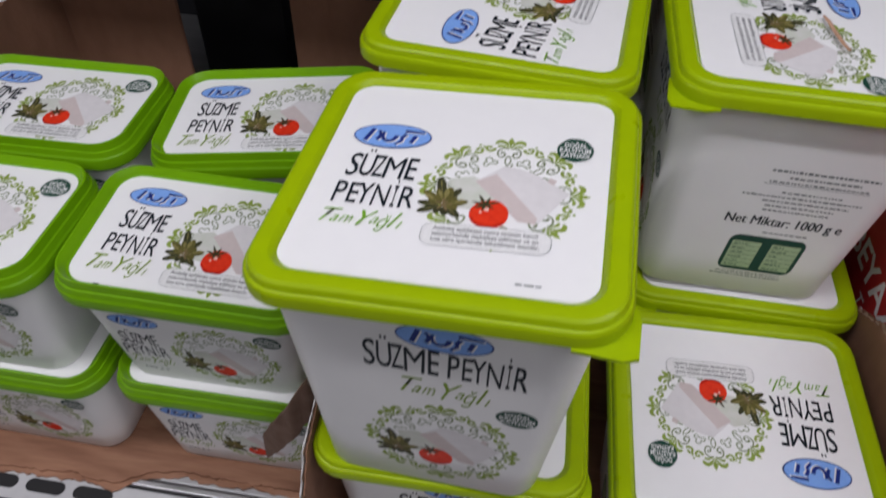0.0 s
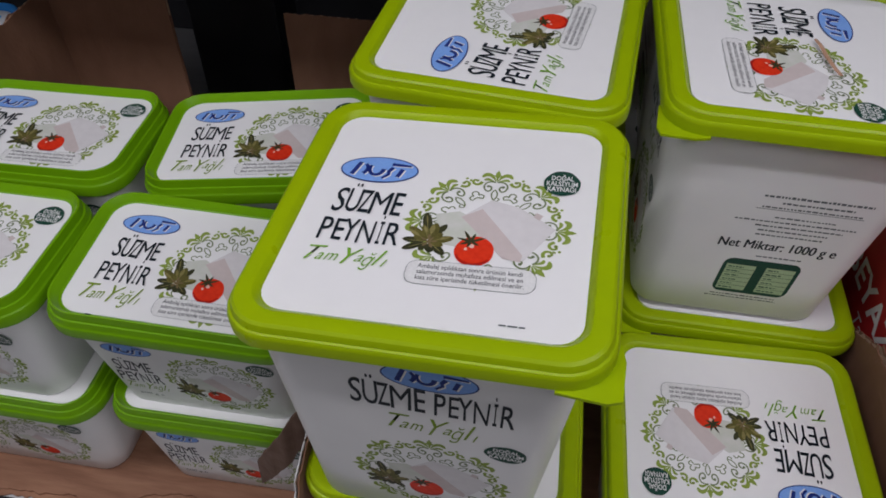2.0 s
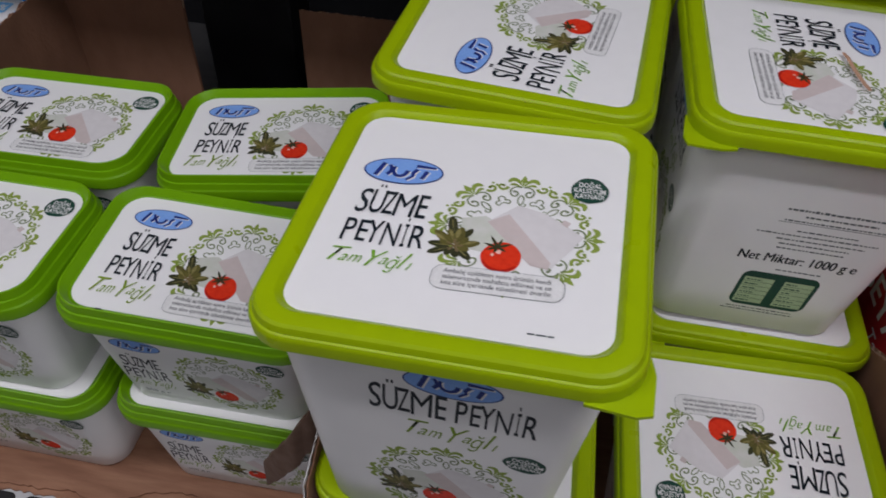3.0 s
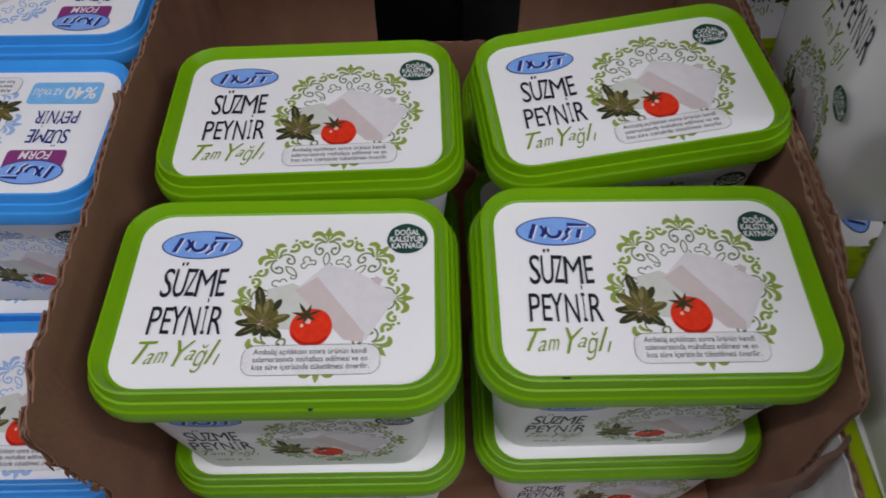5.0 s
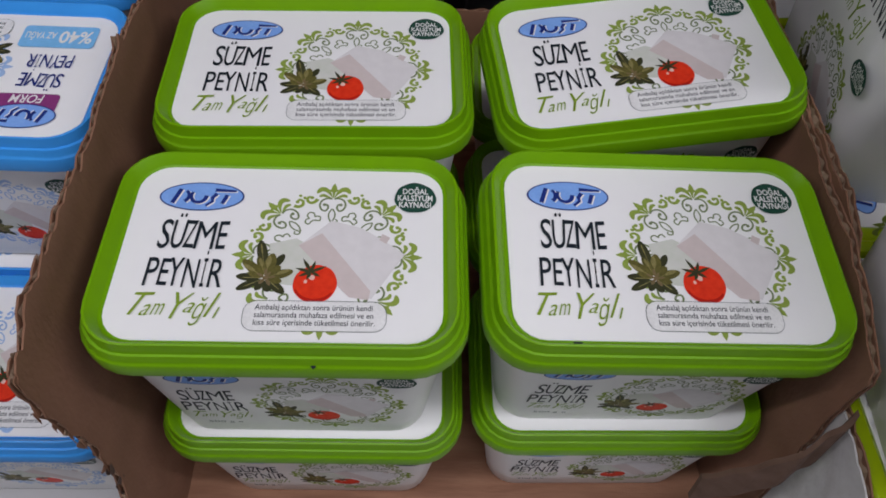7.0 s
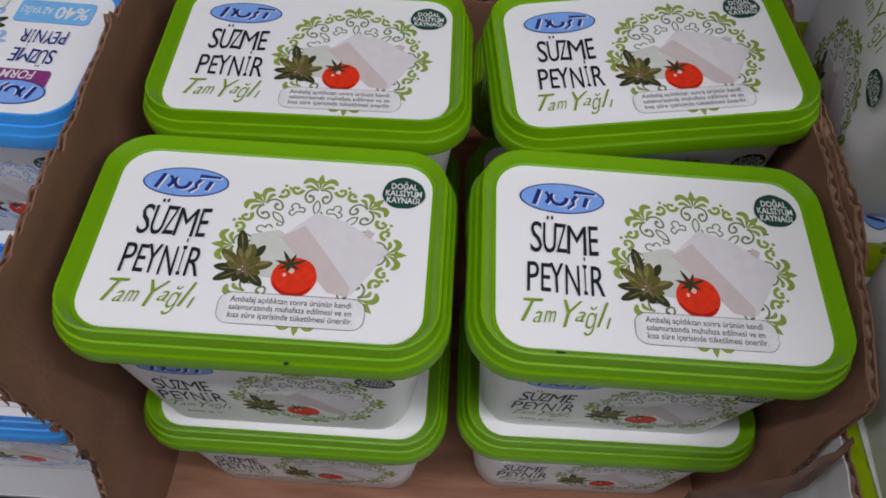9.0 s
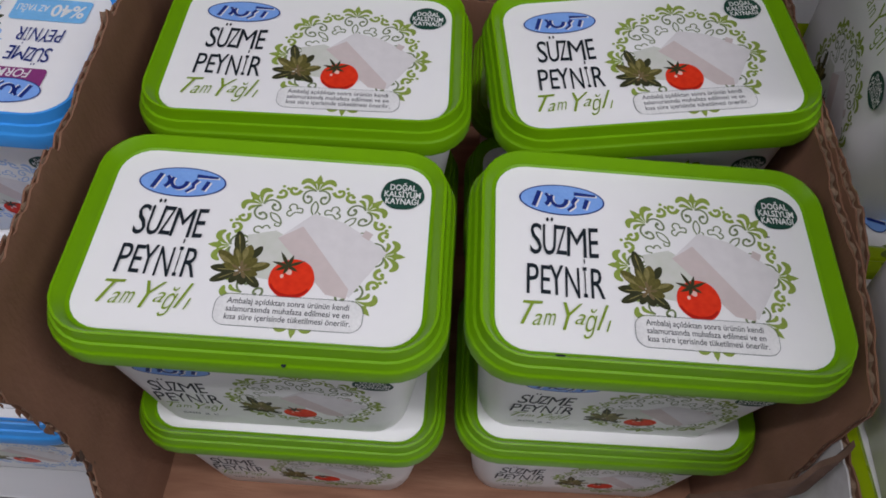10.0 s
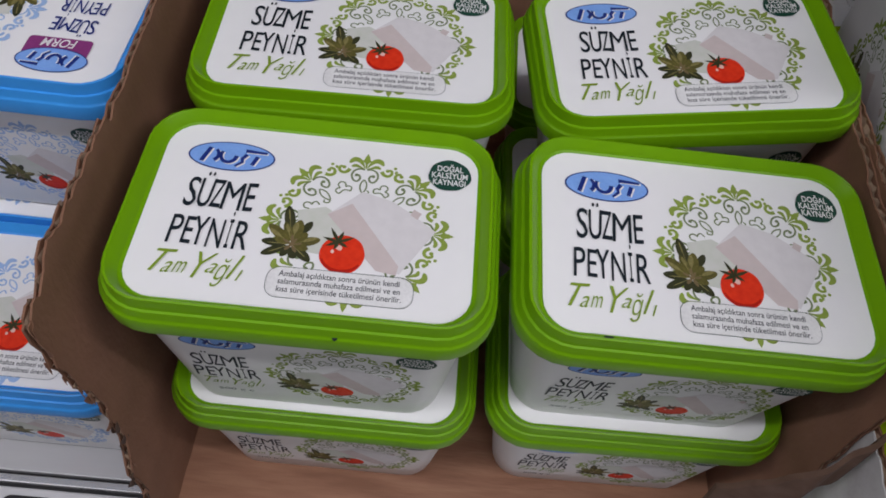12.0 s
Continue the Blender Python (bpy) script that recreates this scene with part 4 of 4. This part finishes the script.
flap.faces.new((up[n][0], down[n][0], down[n][1], up[n][1])), flap.faces.new((up[0][1], down[0][1], down[0][0], up[0][0]))
bmesh.ops.recalc_face_normals(flap, faces=flap.faces)
part("torn_flap", flap, CARD_DEEP, green_box, "torn flap of dark brown board")

tall_box = tagged(new("cardboard_box"), "open brown corrugated carton, torn walls, full of lime-lidded tubs", "carton", "open display cartons")
floor_sheet(tall_box, 0.2025, 0.4680, 0.3160, [(0.2, -0.086), (0.47, -0.086)], 5.0, 0.0018)
wall_sheet("side_wall", tall_box, pose(0.2026, -0.090, 0, 0, 0, 90), 0.4060, [(0, 0.118), (0.012, 0.137), (0.03, 0.143), (0.055, 0.144), (0.062, 0.152), (0.075, 0.158), (0.09, 0.183), (0.105, 0.187), (0.165, 0.1865), (0.41, 0.186)],
           [(0.0, 0.004), (0.06, 0.002), (0.10, 0.006), (0.15, 0.012), (0.19, 0.02)], thick=0.0026, seed=23.0, amp=0.002, outer=CARD_PRINT)
wall_sheet("side_wall", tall_box, pose(0.4712, -0.090, 0, 0, 0, 90), 0.4060, [(0, 0.150), (0.115, 0.150), (0.135, 0.140), (0.155, 0.128), (0.19, 0.120), (0.41, 0.125)],
           [(0.0, 0.004), (0.06, 0.002), (0.15, 0.012)], seed=29.0, amp=0.003)
wall_sheet("back_wall", tall_box, pose(0.2027, 0.3165, 0), 0.2650, [(0, 0.186), (0.265, 0.186)], amp=0.0004, seed=31.0)

# red carton beside the tall tubs
red_box = tagged(new("carton"), "red printed cheese carton with white lettering beside the tall tubs", "carton")
bm = bmesh.new()
box(bm, 0.4800, 0.6000, -0.0800, 0.2600, 0.0, 0.2150, 0.0012)
part("body", bm, RED, red_box)
face = pose(0.4797, 0, 0, 90, 0, -90)
hang("title_text", lettering("red_title", "BEYAZ PEYNİR", INK_WHITE, -0.1250, 0.1270, 0.0500, 0.1500, weight=0.02), red_box, face)
hang("script_text", lettering("red_script", "Tam Yağlı", INK_WHITE, -0.0900, 0.1080, -0.0300, 0.1220, shear=0.3), red_box, face)

# ---- the chiller ----
chiller = tagged(new("chiller_cabinet"), "steel open-fronted shop chiller with a slotted front grille and black inner panels", "chiller", kind="structure")
bm = bmesh.new()
box(bm, -1.2, 1.4, -0.0330, 0.52, -0.030, -0.0004, 0.0008)
part("deck", bm, STEEL, chiller, "brushed steel deck")
# near-black strip whose colour stands for the shade in the gaps beside the rail
bm = bmesh.new()
box(bm, -1.2, 1.4, -0.0405, -0.0332, -0.030, -0.0030)
part("seam_strip", bm, SLOT, chiller, "near-black strip in place of the shaded gaps beside the trim rail")
bm = bmesh.new()
box(bm, -1.2, 1.4, -0.0388, -0.0350, -0.0029, 0.0009, 0.0006)
part("trim_rail", bm, CHROME, chiller, "bright narrow trim rail")
bm = bmesh.new()
box(bm, -1.2, 1.4, -0.1500, -0.0406, -0.030, -0.0006, 0.0012)
part("front_grille", bm, PAINTED, chiller, "grey painted air grille")
bm = bmesh.new()
box(bm, -1.2, 1.4, -0.20, -0.1505, -0.75, 0.015, 0.012)
part("front_rail", bm, PAINTED, chiller)
slot = bmesh.new()
loft(slot, [(0.0125, 0.0042, 0.0042, -0.0004), (0.0125, 0.0042, 0.0042, 0.0002)])
slot_mesh = finish("slot", slot, SLOT)
for row, y in enumerate((-0.049, -0.064, -0.079, -0.094, -0.109)):
    for i in range(16):
        hang("slot", slot_mesh, chiller, pose(-0.42 + i * 0.031 + (row % 2) * 0.0155, y, 0))
bm = bmesh.new()
box(bm, -1.2, 1.4, 0.52, 0.55, -0.75, 1.3)
part("back_panel", bm, DARK, chiller, "dark grey back panel")
bm = bmesh.new()
box(bm, 0.000, 0.075, 0.30, 0.345, 0.0, 1.2, 0.002)
part("upright", bm, BLACK, chiller, "black shelf upright")
bm = bmesh.new()
box(bm, -1.2, 1.4, 0.020, 0.52, 0.504, 0.524, 0.003)
part("upper_shelf", bm, DARK, chiller, "dark upper shelf")
bm = bmesh.new()
box(bm, -1.2, 1.4, -0.40, 0.52, 0.975, 1.010, 0.004)
part("canopy", bm, PAINTED, chiller, "grey painted canopy above the lamp")

# ---- the shop ----
bm = bmesh.new()
box(bm, -5, 5, -6, 1.0, -0.80, -0.75)
tagged(new("floor", finish("floor", bm, TILE)), "grey tiled shop floor", "floor", kind="structure")
bm = bmesh.new()
box(bm, -5, 5, -6, 1.0, 2.25, 2.35)
tagged(new("ceiling", finish("ceiling", bm, PLASTER)), "white painted shop ceiling", "ceiling", kind="structure")
for name, dims in (("wall_north", (-5, 5, 1.0, 1.1, -0.8, 2.35)), ("wall_south", (-5, 5, -6.1, -6.0, -0.8, 2.35)), ("wall_east", (5, 5.1, -6, 1.0, -0.8, 2.35)), ("wall_west", (-5.1, -5, -6, 1.0, -0.8, 2.35))):
    bm = bmesh.new()
    box(bm, *dims)
    tagged(new(name, finish(name, bm, PLASTER)), "white painted shop wall", "wall", kind="structure")
